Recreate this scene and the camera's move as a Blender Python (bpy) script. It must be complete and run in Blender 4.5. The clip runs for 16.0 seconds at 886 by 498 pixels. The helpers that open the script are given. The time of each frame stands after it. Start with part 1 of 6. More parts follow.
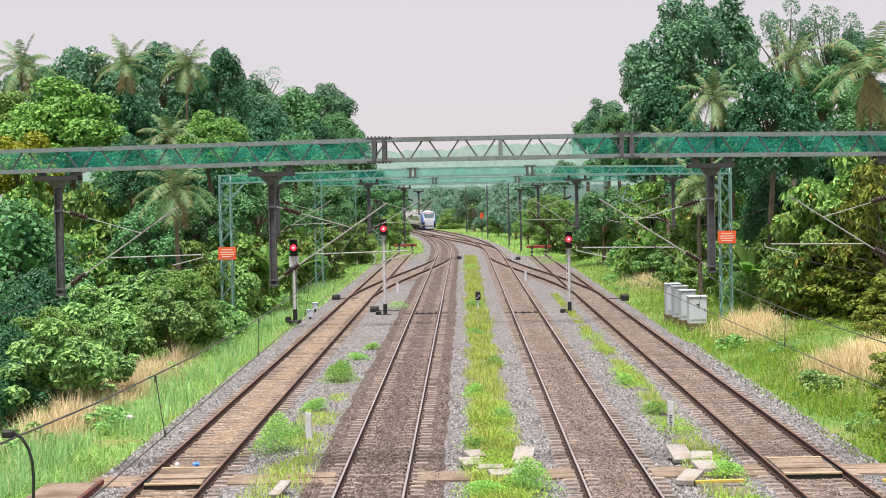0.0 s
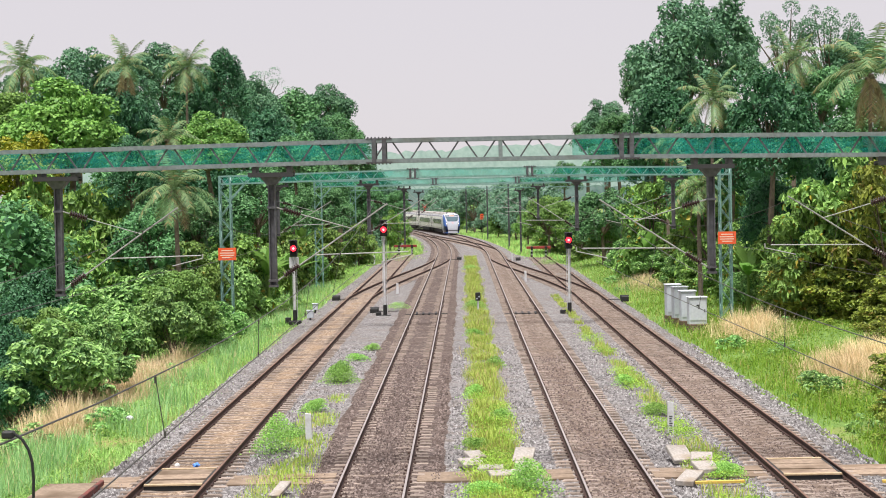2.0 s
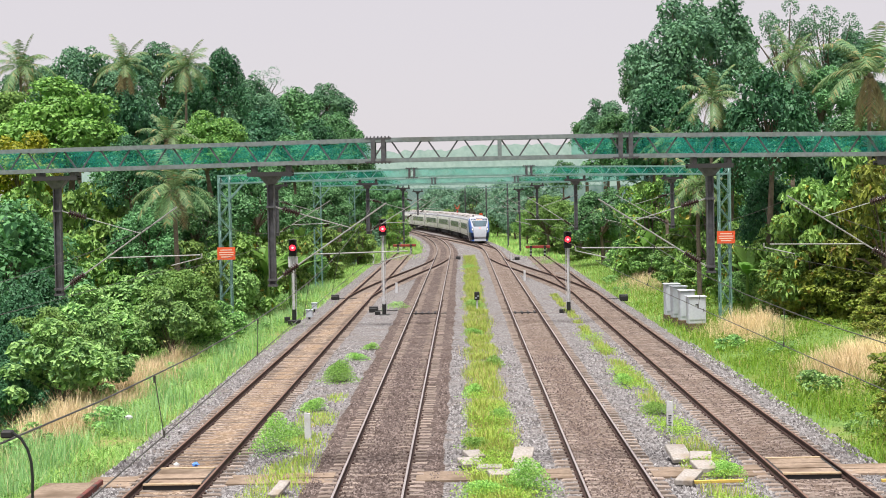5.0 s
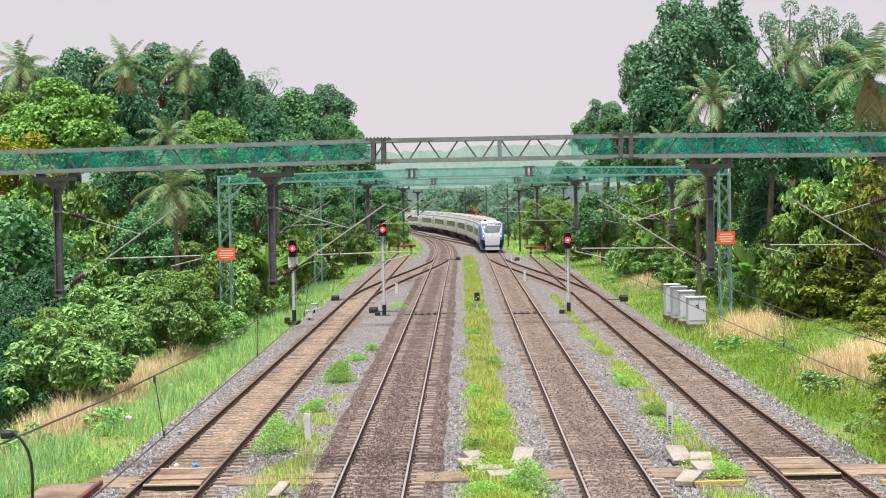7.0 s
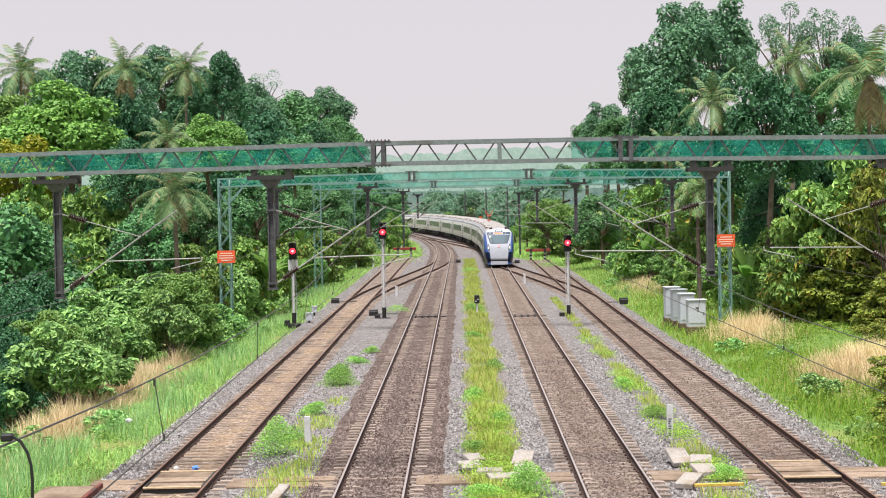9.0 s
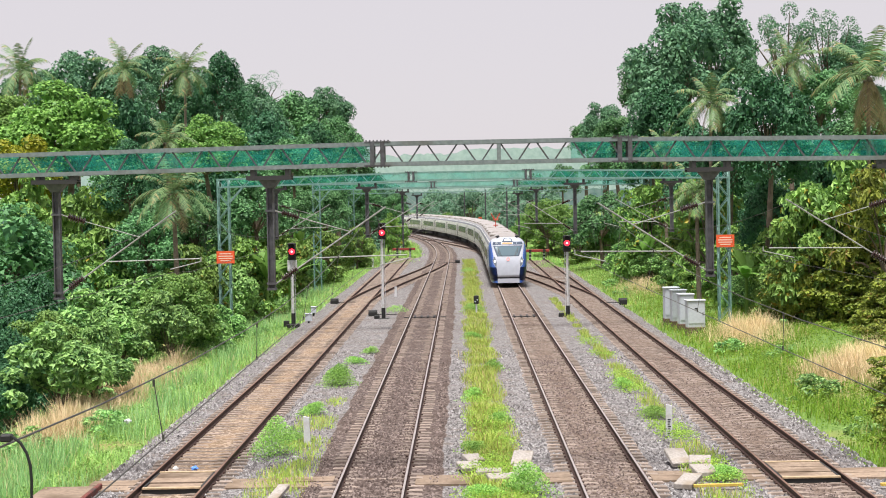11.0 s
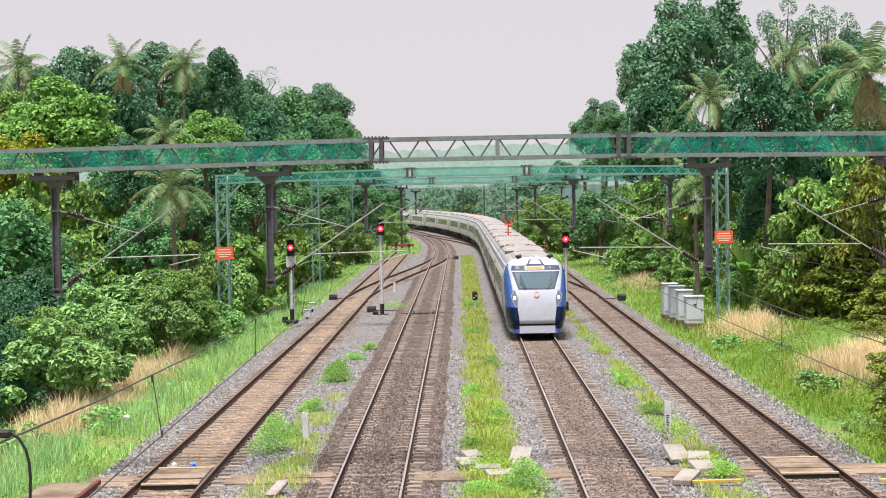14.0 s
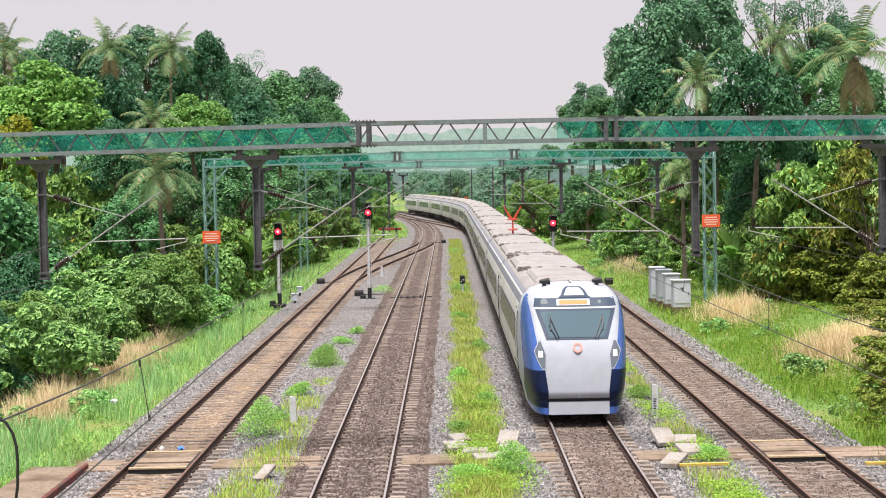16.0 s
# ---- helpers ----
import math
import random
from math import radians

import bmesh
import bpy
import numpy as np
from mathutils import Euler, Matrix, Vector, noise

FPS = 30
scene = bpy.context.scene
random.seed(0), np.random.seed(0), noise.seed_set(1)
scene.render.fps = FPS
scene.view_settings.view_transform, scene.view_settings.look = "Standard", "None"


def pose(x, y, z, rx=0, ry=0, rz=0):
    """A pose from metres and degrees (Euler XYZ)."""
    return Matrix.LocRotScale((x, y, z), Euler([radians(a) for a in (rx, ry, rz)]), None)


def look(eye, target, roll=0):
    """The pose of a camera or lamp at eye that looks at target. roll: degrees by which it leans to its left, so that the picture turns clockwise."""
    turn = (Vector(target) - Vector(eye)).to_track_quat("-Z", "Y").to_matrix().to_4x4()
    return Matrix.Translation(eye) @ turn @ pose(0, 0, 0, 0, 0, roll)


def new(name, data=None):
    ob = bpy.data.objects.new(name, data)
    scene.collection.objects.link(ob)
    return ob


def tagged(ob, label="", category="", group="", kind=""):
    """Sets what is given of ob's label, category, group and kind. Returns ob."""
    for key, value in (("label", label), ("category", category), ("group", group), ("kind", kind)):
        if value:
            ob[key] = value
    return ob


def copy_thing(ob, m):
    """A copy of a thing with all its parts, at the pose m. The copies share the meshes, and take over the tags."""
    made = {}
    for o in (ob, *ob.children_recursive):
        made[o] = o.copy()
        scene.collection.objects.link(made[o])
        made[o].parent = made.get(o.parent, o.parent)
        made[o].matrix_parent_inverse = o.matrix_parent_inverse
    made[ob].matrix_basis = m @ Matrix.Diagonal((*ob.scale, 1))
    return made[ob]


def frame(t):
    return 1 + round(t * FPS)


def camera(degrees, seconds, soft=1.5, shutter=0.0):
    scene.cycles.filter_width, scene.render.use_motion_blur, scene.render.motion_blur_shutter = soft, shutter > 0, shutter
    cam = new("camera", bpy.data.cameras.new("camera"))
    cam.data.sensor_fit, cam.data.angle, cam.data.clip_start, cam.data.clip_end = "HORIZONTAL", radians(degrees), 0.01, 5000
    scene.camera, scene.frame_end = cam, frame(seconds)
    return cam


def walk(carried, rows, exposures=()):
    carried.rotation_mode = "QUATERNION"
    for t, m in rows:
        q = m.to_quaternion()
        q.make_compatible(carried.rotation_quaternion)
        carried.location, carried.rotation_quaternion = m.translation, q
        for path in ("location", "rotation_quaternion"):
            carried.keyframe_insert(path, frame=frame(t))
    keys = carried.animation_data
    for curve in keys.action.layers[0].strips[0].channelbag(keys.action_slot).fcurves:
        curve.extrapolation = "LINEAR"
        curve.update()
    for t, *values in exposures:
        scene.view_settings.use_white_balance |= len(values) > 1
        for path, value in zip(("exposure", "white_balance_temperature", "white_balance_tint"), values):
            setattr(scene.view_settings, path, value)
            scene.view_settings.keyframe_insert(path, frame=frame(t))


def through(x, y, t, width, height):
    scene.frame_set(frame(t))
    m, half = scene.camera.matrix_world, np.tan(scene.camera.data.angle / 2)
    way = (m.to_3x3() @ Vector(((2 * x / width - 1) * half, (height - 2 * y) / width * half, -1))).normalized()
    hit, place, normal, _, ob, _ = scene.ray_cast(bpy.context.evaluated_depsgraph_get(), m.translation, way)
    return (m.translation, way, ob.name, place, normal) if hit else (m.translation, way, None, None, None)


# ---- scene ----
cam = camera(29.78, 16.0, soft=1.0)
EYE_H = 7.43


def aim(yaw, pitch, roll=-1.1):
    """Camera pose on the footbridge: degrees to the left, degrees up, lean."""
    return pose(0, 0, EYE_H, 90 + pitch, 0, yaw) @ pose(0, 0, 0, 0, 0, roll)


walk(cam, [
    (0.0, aim(0.725, -1.865)), (0.5, aim(0.725, -1.863)), (1.0, aim(0.724, -1.842)), (2.0, aim(0.724, -1.838)),
    (3.0, aim(0.724, -1.838)), (3.5, aim(0.720, -1.842)), (4.0, aim(0.699, -1.860)), (6.5, aim(0.691, -1.852)),
    (7.0, aim(0.692, -1.838)), (7.5, aim(0.691, -1.800)), (8.0, aim(0.691, -1.754)), (8.5, aim(0.691, -1.749)),
    (9.0, aim(0.690, -1.746)), (11.5, aim(0.662, -1.730)), (12.0, aim(0.662, -1.751)), (12.5, aim(0.662, -1.789)),
    (13.0, aim(0.652, -1.823)), (13.5, aim(0.636, -1.848)), (14.0, aim(0.622, -1.868)), (14.5, aim(0.577, -1.942)),
    (15.0, aim(0.516, -2.078)), (15.5, aim(0.378, -2.287)), (16.0, aim(0.202, -2.431)),
])

# ---- sky, sun, exposure ----
SUN_UP, SUN_TURN = 75, 196
world = bpy.data.worlds.new("sky")
world.use_nodes = True
scene.world = world
wn, wl = world.node_tree.nodes, world.node_tree.links
wn.clear()
sky = wn.new("ShaderNodeTexSky")
sky.sky_type, sky.sun_disc = "NISHITA", False
sky.sun_elevation, sky.sun_rotation = radians(SUN_UP), radians(SUN_TURN)
clear_sky = wn.new("ShaderNodeBackground")
clear_sky.inputs["Strength"].default_value = 0.08
cloud = wn.new("ShaderNodeBackground")
cloud.inputs["Color"].default_value, cloud.inputs["Strength"].default_value = (0.775, 0.725, 0.765, 1), 1.0
veil = wn.new("ShaderNodeMixShader")
veil.inputs[0].default_value = 0.9
sky_out = wn.new("ShaderNodeOutputWorld")
# an overcast sky is brighter overhead than at the horizon
where, split, rise = wn.new("ShaderNodeTexCoord"), wn.new("ShaderNodeSeparateXYZ"), wn.new("ShaderNodeMapRange")
rise.inputs[1].default_value, rise.inputs[2].default_value, rise.inputs[3].default_value, rise.inputs[4].default_value = 0.13, 1.0, 0.71, 0.78
wl.new(where.outputs["Generated"], split.inputs[0])
wl.new(split.outputs[2], rise.inputs[0])
wl.new(rise.outputs[0], cloud.inputs["Strength"])
wl.new(sky.outputs[0], clear_sky.inputs[0])
wl.new(clear_sky.outputs[0], veil.inputs[1])
wl.new(cloud.outputs[0], veil.inputs[2])
wl.new(veil.outputs[0], sky_out.inputs[0])
sun_data = bpy.data.lights.new("sun", "SUN")
sun_data.energy, sun_data.angle, sun_data.color = 5.0, radians(14), (1.0, 0.965, 0.92)
sun = new("sun", sun_data)
sun_from = Vector((math.sin(radians(SUN_TURN)) * math.cos(radians(SUN_UP)), math.cos(radians(SUN_TURN)) * math.cos(radians(SUN_UP)), math.sin(radians(SUN_UP))))
sun.matrix_world = look((0, 0, 80), Vector((0, 0, 80)) - sun_from)

scene.view_settings.exposure = 0.50

# ---- materials ----


def material(name, a, b, size=1.0, rough=0.8, bump=0.0, bump_size=None, metal=0.0, stain=None, stain_size=0.3, stain_cut=0.55, per_piece=0.0, spec=0.4, stretch=(1, 1, 1)):
    """Two tones mixed by fine noise, an optional stain by coarse noise, a relief, and a tone per object."""
    m = bpy.data.materials.new(name)
    m.use_nodes = True
    n, l = m.node_tree.nodes, m.node_tree.links
    p = n["Principled BSDF"]
    p.inputs["Roughness"].default_value, p.inputs["Metallic"].default_value = rough, metal
    p.inputs["Specular IOR Level"].default_value = spec
    co = n.new("ShaderNodeTexCoord")
    mp = n.new("ShaderNodeMapping")
    mp.inputs["Scale"].default_value = stretch
    l.new(co.outputs["Object"], mp.inputs[0])
    fine = n.new("ShaderNodeTexNoise")
    fine.inputs["Scale"].default_value, fine.inputs["Detail"].default_value = 1 / size * 4, 5
    l.new(mp.outputs[0], fine.inputs["Vector"])
    ramp = n.new("ShaderNodeMapRange")
    ramp.inputs[1].default_value, ramp.inputs[2].default_value = 0.32, 0.68
    l.new(fine.outputs["Fac"], ramp.inputs[0])
    mix = n.new("ShaderNodeMix")
    mix.data_type = "RGBA"
    mix.inputs[6].default_value, mix.inputs[7].default_value = (*a, 1), (*b, 1)
    l.new(ramp.outputs[0], mix.inputs[0])
    out = mix.outputs[2]
    if stain:
        coarse = n.new("ShaderNodeTexNoise")
        coarse.inputs["Scale"].default_value, coarse.inputs["Detail"].default_value = stain_size, 6
        l.new(mp.outputs[0], coarse.inputs["Vector"])
        cut = n.new("ShaderNodeMapRange")
        cut.inputs[1].default_value, cut.inputs[2].default_value = stain_cut - 0.08, stain_cut + 0.12
        l.new(coarse.outputs["Fac"], cut.inputs[0])
        mix2 = n.new("ShaderNodeMix")
        mix2.data_type = "RGBA"
        mix2.inputs[7].default_value = (*stain, 1)
        l.new(cut.outputs[0], mix2.inputs[0])
        l.new(out, mix2.inputs[6])
        out = mix2.outputs[2]
    if per_piece:
        info = n.new("ShaderNodeObjectInfo")
        rng = n.new("ShaderNodeMapRange")
        rng.inputs[3].default_value, rng.inputs[4].default_value = 1 - per_piece, 1 + per_piece
        l.new(info.outputs["Random"], rng.inputs[0])
        hsv = n.new("ShaderNodeHueSaturation")
        l.new(rng.outputs[0], hsv.inputs["Value"])
        l.new(out, hsv.inputs["Color"])
        out = hsv.outputs[0]
    l.new(out, p.inputs["Base Color"])
    if bump:
        rel = n.new("ShaderNodeTexNoise")
        rel.inputs["Scale"].default_value, rel.inputs["Detail"].default_value = 4 / (bump_size or size), 4
        l.new(mp.outputs[0], rel.inputs["Vector"])
        bp = n.new("ShaderNodeBump")
        bp.inputs["Strength"].default_value, bp.inputs["Distance"].default_value = 0.7, bump
        l.new(rel.outputs["Fac"], bp.inputs["Height"])
        l.new(bp.outputs[0], p.inputs["Normal"])
    return m


def leaf_material(name, dark, light, through=0.2, dry=None, dry_part=0.0):
    """Leaves with a tone for each leaf and each plant, partly letting light through."""
    m = bpy.data.materials.new(name)
    m.use_nodes = True
    n, l = m.node_tree.nodes, m.node_tree.links
    p = n["Principled BSDF"]
    p.inputs["Roughness"].default_value = 0.55
    p.inputs["Specular IOR Level"].default_value = 0.28
    geo, info, co = n.new("ShaderNodeNewGeometry"), n.new("ShaderNodeObjectInfo"), n.new("ShaderNodeTexCoord")
    patch = n.new("ShaderNodeTexNoise")
    patch.inputs["Scale"].default_value, patch.inputs["Detail"].default_value = 0.55, 3
    l.new(co.outputs["Object"], patch.inputs["Vector"])
    mean = n.new("ShaderNodeMath")
    mean.operation = "ADD"
    l.new(geo.outputs["Random Per Island"], mean.inputs[0])
    l.new(patch.outputs["Fac"], mean.inputs[1])
    rng = n.new("ShaderNodeMapRange")
    rng.inputs[1].default_value, rng.inputs[2].default_value = 0.35, 1.35
    l.new(mean.outputs[0], rng.inputs[0])
    mix = n.new("ShaderNodeMix")
    mix.data_type = "RGBA"
    mix.inputs[6].default_value, mix.inputs[7].default_value = (*dark, 1), (*light, 1)
    l.new(rng.outputs[0], mix.inputs[0])
    out = mix.outputs[2]
    if dry:
        cut = n.new("ShaderNodeMath")
        cut.operation = "LESS_THAN"
        cut.inputs[1].default_value = dry_part
        l.new(geo.outputs["Random Per Island"], cut.inputs[0])
        mix2 = n.new("ShaderNodeMix")
        mix2.data_type = "RGBA"
        mix2.inputs[7].default_value = (*dry, 1)
        l.new(cut.outputs[0], mix2.inputs[0])
        l.new(out, mix2.inputs[6])
        out = mix2.outputs[2]
    hsv = n.new("ShaderNodeHueSaturation")
    hr, vr = n.new("ShaderNodeMapRange"), n.new("ShaderNodeMapRange")
    hr.inputs[3].default_value, hr.inputs[4].default_value = 0.490, 0.508
    vr.inputs[3].default_value, vr.inputs[4].default_value = 0.82, 1.2
    l.new(info.outputs["Random"], hr.inputs[0])
    l.new(info.outputs["Random"], vr.inputs[0])
    l.new(hr.outputs[0], hsv.inputs["Hue"])
    l.new(vr.outputs[0], hsv.inputs["Value"])
    l.new(out, hsv.inputs["Color"])
    l.new(hsv.outputs[0], p.inputs["Base Color"])
    tr = n.new("ShaderNodeBsdfTranslucent")
    l.new(hsv.outputs[0], tr.inputs["Color"])
    ms = n.new("ShaderNodeMixShader")
    ms.inputs[0].default_value = through
    l.new(p.outputs[0], ms.inputs[1])
    l.new(tr.outputs[0], ms.inputs[2])
    l.new(ms.outputs[0], n["Material Output"].inputs["Surface"])
    return m


def plain(name, color, rough=0.5, metal=0.0, emit=0.0, spec=0.5):
    m = bpy.data.materials.new(name)
    m.use_nodes = True
    p = m.node_tree.nodes["Principled BSDF"]
    p.inputs["Base Color"].default_value, p.inputs["Roughness"].default_value, p.inputs["Metallic"].default_value = (*color, 1), rough, metal
    p.inputs["Specular IOR Level"].default_value = spec
    if emit:
        p.inputs["Emission Color"].default_value, p.inputs["Emission Strength"].default_value = (*color, 1), emit
    return m


def gravel_material(name, tones, cell=0.07, grime=(0.16, 0.12, 0.09), grime_cut=0.55):
    """Crushed stone: a tone and a height for each stone, grime in patches."""
    m = bpy.data.materials.new(name)
    m.use_nodes = True
    n, l = m.node_tree.nodes, m.node_tree.links
    p = n["Principled BSDF"]
    p.inputs["Roughness"].default_value, p.inputs["Specular IOR Level"].default_value = 0.9, 0.25
    co = n.new("ShaderNodeTexCoord")
    vor = n.new("ShaderNodeTexVoronoi")
    vor.inputs["Scale"].default_value = 1 / cell
    l.new(co.outputs["Object"], vor.inputs["Vector"])
    sep = n.new("ShaderNodeSeparateColor")
    l.new(vor.outputs["Color"], sep.inputs[0])
    ramp = n.new("ShaderNodeValToRGB")
    ramp.color_ramp.elements[0].color, ramp.color_ramp.elements[1].color = (*tones[0], 1), (*tones[2], 1)
    e = ramp.color_ramp.elements.new(0.5)
    e.color = (*tones[1], 1)
    l.new(sep.outputs[0], ramp.inputs[0])
    big = n.new("ShaderNodeTexNoise")
    big.inputs["Scale"].default_value, big.inputs["Detail"].default_value = 0.9, 7
    l.new(co.outputs["Object"], big.inputs["Vector"])
    cut = n.new("ShaderNodeMapRange")
    cut.inputs[1].default_value, cut.inputs[2].default_value = grime_cut - 0.12, grime_cut + 0.15
    cut.inputs[4].default_value = 0.7
    l.new(big.outputs["Fac"], cut.inputs[0])
    mix = n.new("ShaderNodeMix")
    mix.data_type = "RGBA"
    mix.inputs[7].default_value = (*grime, 1)
    l.new(cut.outputs[0], mix.inputs[0])
    l.new(ramp.outputs[0], mix.inputs[6])
    l.new(mix.outputs[2], p.inputs["Base Color"])
    bp = n.new("ShaderNodeBump")
    bp.invert = True
    bp.inputs["Strength"].default_value, bp.inputs["Distance"].default_value = 1.0, 0.05
    l.new(vor.outputs["Distance"], bp.inputs["Height"])
    l.new(bp.outputs[0], p.inputs["Normal"])
    return m


M_SOIL = material("green_verge", (0.085, 0.165, 0.030), (0.175, 0.28, 0.060), 0.5, 0.95, 0.12, 0.3, stain=(0.30, 0.24, 0.10), stain_size=0.16, stain_cut=0.60)
M_GREY_BALLAST = gravel_material("grey_ballast", ((0.060, 0.055, 0.056), (0.17, 0.158, 0.158), (0.33, 0.315, 0.312)), 0.075, (0.15, 0.115, 0.095), 0.60)
M_BROWN_BALLAST = gravel_material("brown_ballast", ((0.022, 0.015, 0.014), (0.095, 0.070, 0.062), (0.27, 0.215, 0.195)), 0.075, (0.075, 0.050, 0.040), 0.5)
M_TAN_BALLAST = gravel_material("tan_ballast", ((0.07, 0.045, 0.030), (0.24, 0.17, 0.12), (0.48, 0.39, 0.31)), 0.075, (0.27, 0.185, 0.115), 0.5)
M_DUSTY_BALLAST = gravel_material("dusty_ballast", ((0.035, 0.024, 0.020), (0.15, 0.11, 0.09), (0.36, 0.295, 0.26)), 0.075, (0.13, 0.09, 0.066), 0.5)
M_SLEEPER = material("old_concrete", (0.19, 0.148, 0.122), (0.30, 0.245, 0.21), 0.4, 0.9, 0.02, stain=(0.11, 0.075, 0.055), stain_size=2.2, stain_cut=0.58, per_piece=0.3)
M_RAIL = material("rusty_rail", (0.030, 0.015, 0.012), (0.065, 0.032, 0.023), 0.3, 0.75, 0.004)
M_RAIL_TOP = material("worn_rail_top", (0.44, 0.38, 0.36), (0.60, 0.54, 0.52), 0.5, 0.38, metal=0.7)
M_RAIL_DULL = material("dull_rail_top", (0.16, 0.085, 0.06), (0.24, 0.15, 0.11), 0.5, 0.6, metal=0.4)
M_GALV = material("painted_steel", (0.14, 0.17, 0.175), (0.21, 0.24, 0.245), 0.4, 0.6, 0.003, metal=0.0, stain=(0.12, 0.12, 0.11), stain_size=1.3, stain_cut=0.62)
M_MAST = material("dark_mast_steel", (0.070, 0.070, 0.080), (0.120, 0.120, 0.132), 0.5, 0.6, 0.003, metal=0.3, stain=(0.065, 0.056, 0.055), stain_size=1.6, stain_cut=0.58)
M_GREEN_STEEL = material("green_grey_steel", (0.12, 0.25, 0.22), (0.22, 0.35, 0.32), 0.4, 0.6, 0.003, metal=0.2)
M_WIRE = plain("wire", (0.09, 0.085, 0.08), 0.55, 0.6)
M_TUBE = material("bracket_tube", (0.30, 0.30, 0.29), (0.44, 0.44, 0.42), 0.3, 0.45, metal=0.5)
M_HANGER = plain("black_hanger_steel", (0.03, 0.028, 0.03), 0.6)
M_INSUL = plain("brown_porcelain", (0.032, 0.014, 0.012), 0.2, spec=0.6)


def net_material(name):
    """Green shade netting: woven cloth that lets most light through."""
    m = bpy.data.materials.new(name)
    m.use_nodes = True
    n, l = m.node_tree.nodes, m.node_tree.links
    p = n["Principled BSDF"]
    p.inputs["Roughness"].default_value = 0.85
    p.inputs["Base Color"].default_value = (0.01, 0.35, 0.27, 1)
    co = n.new("ShaderNodeTexCoord")
    fold = n.new("ShaderNodeTexNoise")
    fold.inputs["Scale"].default_value, fold.inputs["Detail"].default_value = 0.8, 3
    l.new(co.outputs["Object"], fold.inputs["Vector"])
    rng = n.new("ShaderNodeMapRange")
    rng.inputs[1].default_value, rng.inputs[2].default_value, rng.inputs[3].default_value, rng.inputs[4].default_value = 0.35, 0.65, 0.28, 0.48
    l.new(fold.outputs["Fac"], rng.inputs[0])
    hole = n.new("ShaderNodeBsdfTransparent")
    hole.inputs[0].default_value = (0.80, 1.0, 0.95, 1)
    ms = n.new("ShaderNodeMixShader")
    l.new(rng.outputs[0], ms.inputs[0])
    l.new(hole.outputs[0], ms.inputs[1])
    l.new(p.outputs[0], ms.inputs[2])
    l.new(ms.outputs[0], n["Material Output"].inputs["Surface"])
    return m


M_NET = net_material("green_shade_net")

# ---- mesh helpers ----


def finish(bm, name, mats, smooth=False):
    me = bpy.data.meshes.new(name)
    bm.to_mesh(me)
    bm.free()
    for mt in (mats if isinstance(mats, (list, tuple)) else [mats]):
        me.materials.append(mt)
    if smooth:
        for f in me.polygons:
            f.use_smooth = True
    return me


def part(name, bm, mats, parent=None, label="", m=None, smooth=False):
    """Links a bmesh (or a mesh) as one object under a thing or part."""
    me = bm if isinstance(bm, bpy.types.Mesh) else finish(bm, name, mats, smooth)
    ob = new(name, me)
    if parent:
        ob.parent = parent
    if m is not None:
        ob.matrix_basis = m
    if label:
        ob["label"] = label
    return ob


def thing(name, label, category, m=None, group="", kind="", data=None):
    ob = new(name, data)
    if m is not None:
        ob.matrix_basis = m
    return tagged(ob, label, category, group, kind)


def box(bm, x0, x1, y0, y1, z0, z1, bevel=0.0):
    v = [bm.verts.new(c) for c in ((x0, y0, z0), (x1, y0, z0), (x1, y1, z0), (x0, y1, z0), (x0, y0, z1), (x1, y0, z1), (x1, y1, z1), (x0, y1, z1))]
    fs = [bm.faces.new([v[i] for i in q]) for q in ((3, 2, 1, 0), (4, 5, 6, 7), (0, 1, 5, 4), (1, 2, 6, 5), (2, 3, 7, 6), (3, 0, 4, 7))]
    if bevel:
        es = list({e for f in fs for e in f.edges})
        bmesh.ops.bevel(bm, geom=es, offset=bevel, segments=1, affect="EDGES")
    return bm


def tube(bm, p, q, r, n=8, r2=None, caps=True):
    p, q = Vector(p), Vector(q)
    d = (q - p).normalized()
    a = d.orthogonal().normalized()
    b = d.cross(a)
    r2 = r if r2 is None else r2
    ra = [bm.verts.new(p + (a * math.cos(t) + b * math.sin(t)) * r) for t in [2 * math.pi * i / n for i in range(n)]]
    rb = [bm.verts.new(q + (a * math.cos(t) + b * math.sin(t)) * r2) for t in [2 * math.pi * i / n for i in range(n)]]
    for i in range(n):
        bm.faces.new((ra[i], ra[(i + 1) % n], rb[(i + 1) % n], rb[i]))
    if caps:
        bm.faces.new(ra[::-1])
        bm.faces.new(rb)
    return bm


def chain(bm, pts, r, n=5):
    for p, q in zip(pts, pts[1:]):
        tube(bm, p, q, r, n, caps=False)
    return bm


def bar(bm, p, q, w, h):
    """A flat or square bar from p to q, w across and h high."""
    p, q = Vector(p), Vector(q)
    d = (q - p).normalized()
    side = d.cross(Vector((0, 0, 1)))
    side = side.normalized() if side.length > 0.01 else Vector((1, 0, 0))
    up = side.cross(d)
    vs = [bm.verts.new(c + side * (w / 2 * i) + up * (h / 2 * j)) for c in (p, q) for i, j in ((-1, -1), (1, -1), (1, 1), (-1, 1))]
    for k in ((0, 1, 5, 4), (1, 2, 6, 5), (2, 3, 7, 6), (3, 0, 4, 7), (3, 2, 1, 0), (4, 5, 6, 7)):
        bm.faces.new([vs[i] for i in k])
    return bm


def BM():
    return bmesh.new()


# ---- track lines ----
TRACKS = (-7.784, -2.496, 3.848, 9.036)
GAUGE = 1.743


def line_x(x0, y, start, radius):
    d = max(0.0, y - start)
    return x0 - d * d / (2 * radius)


def t1(y):
    return TRACKS[0]


def t2(y):
    return line_x(TRACKS[1], y, 206, 1310)


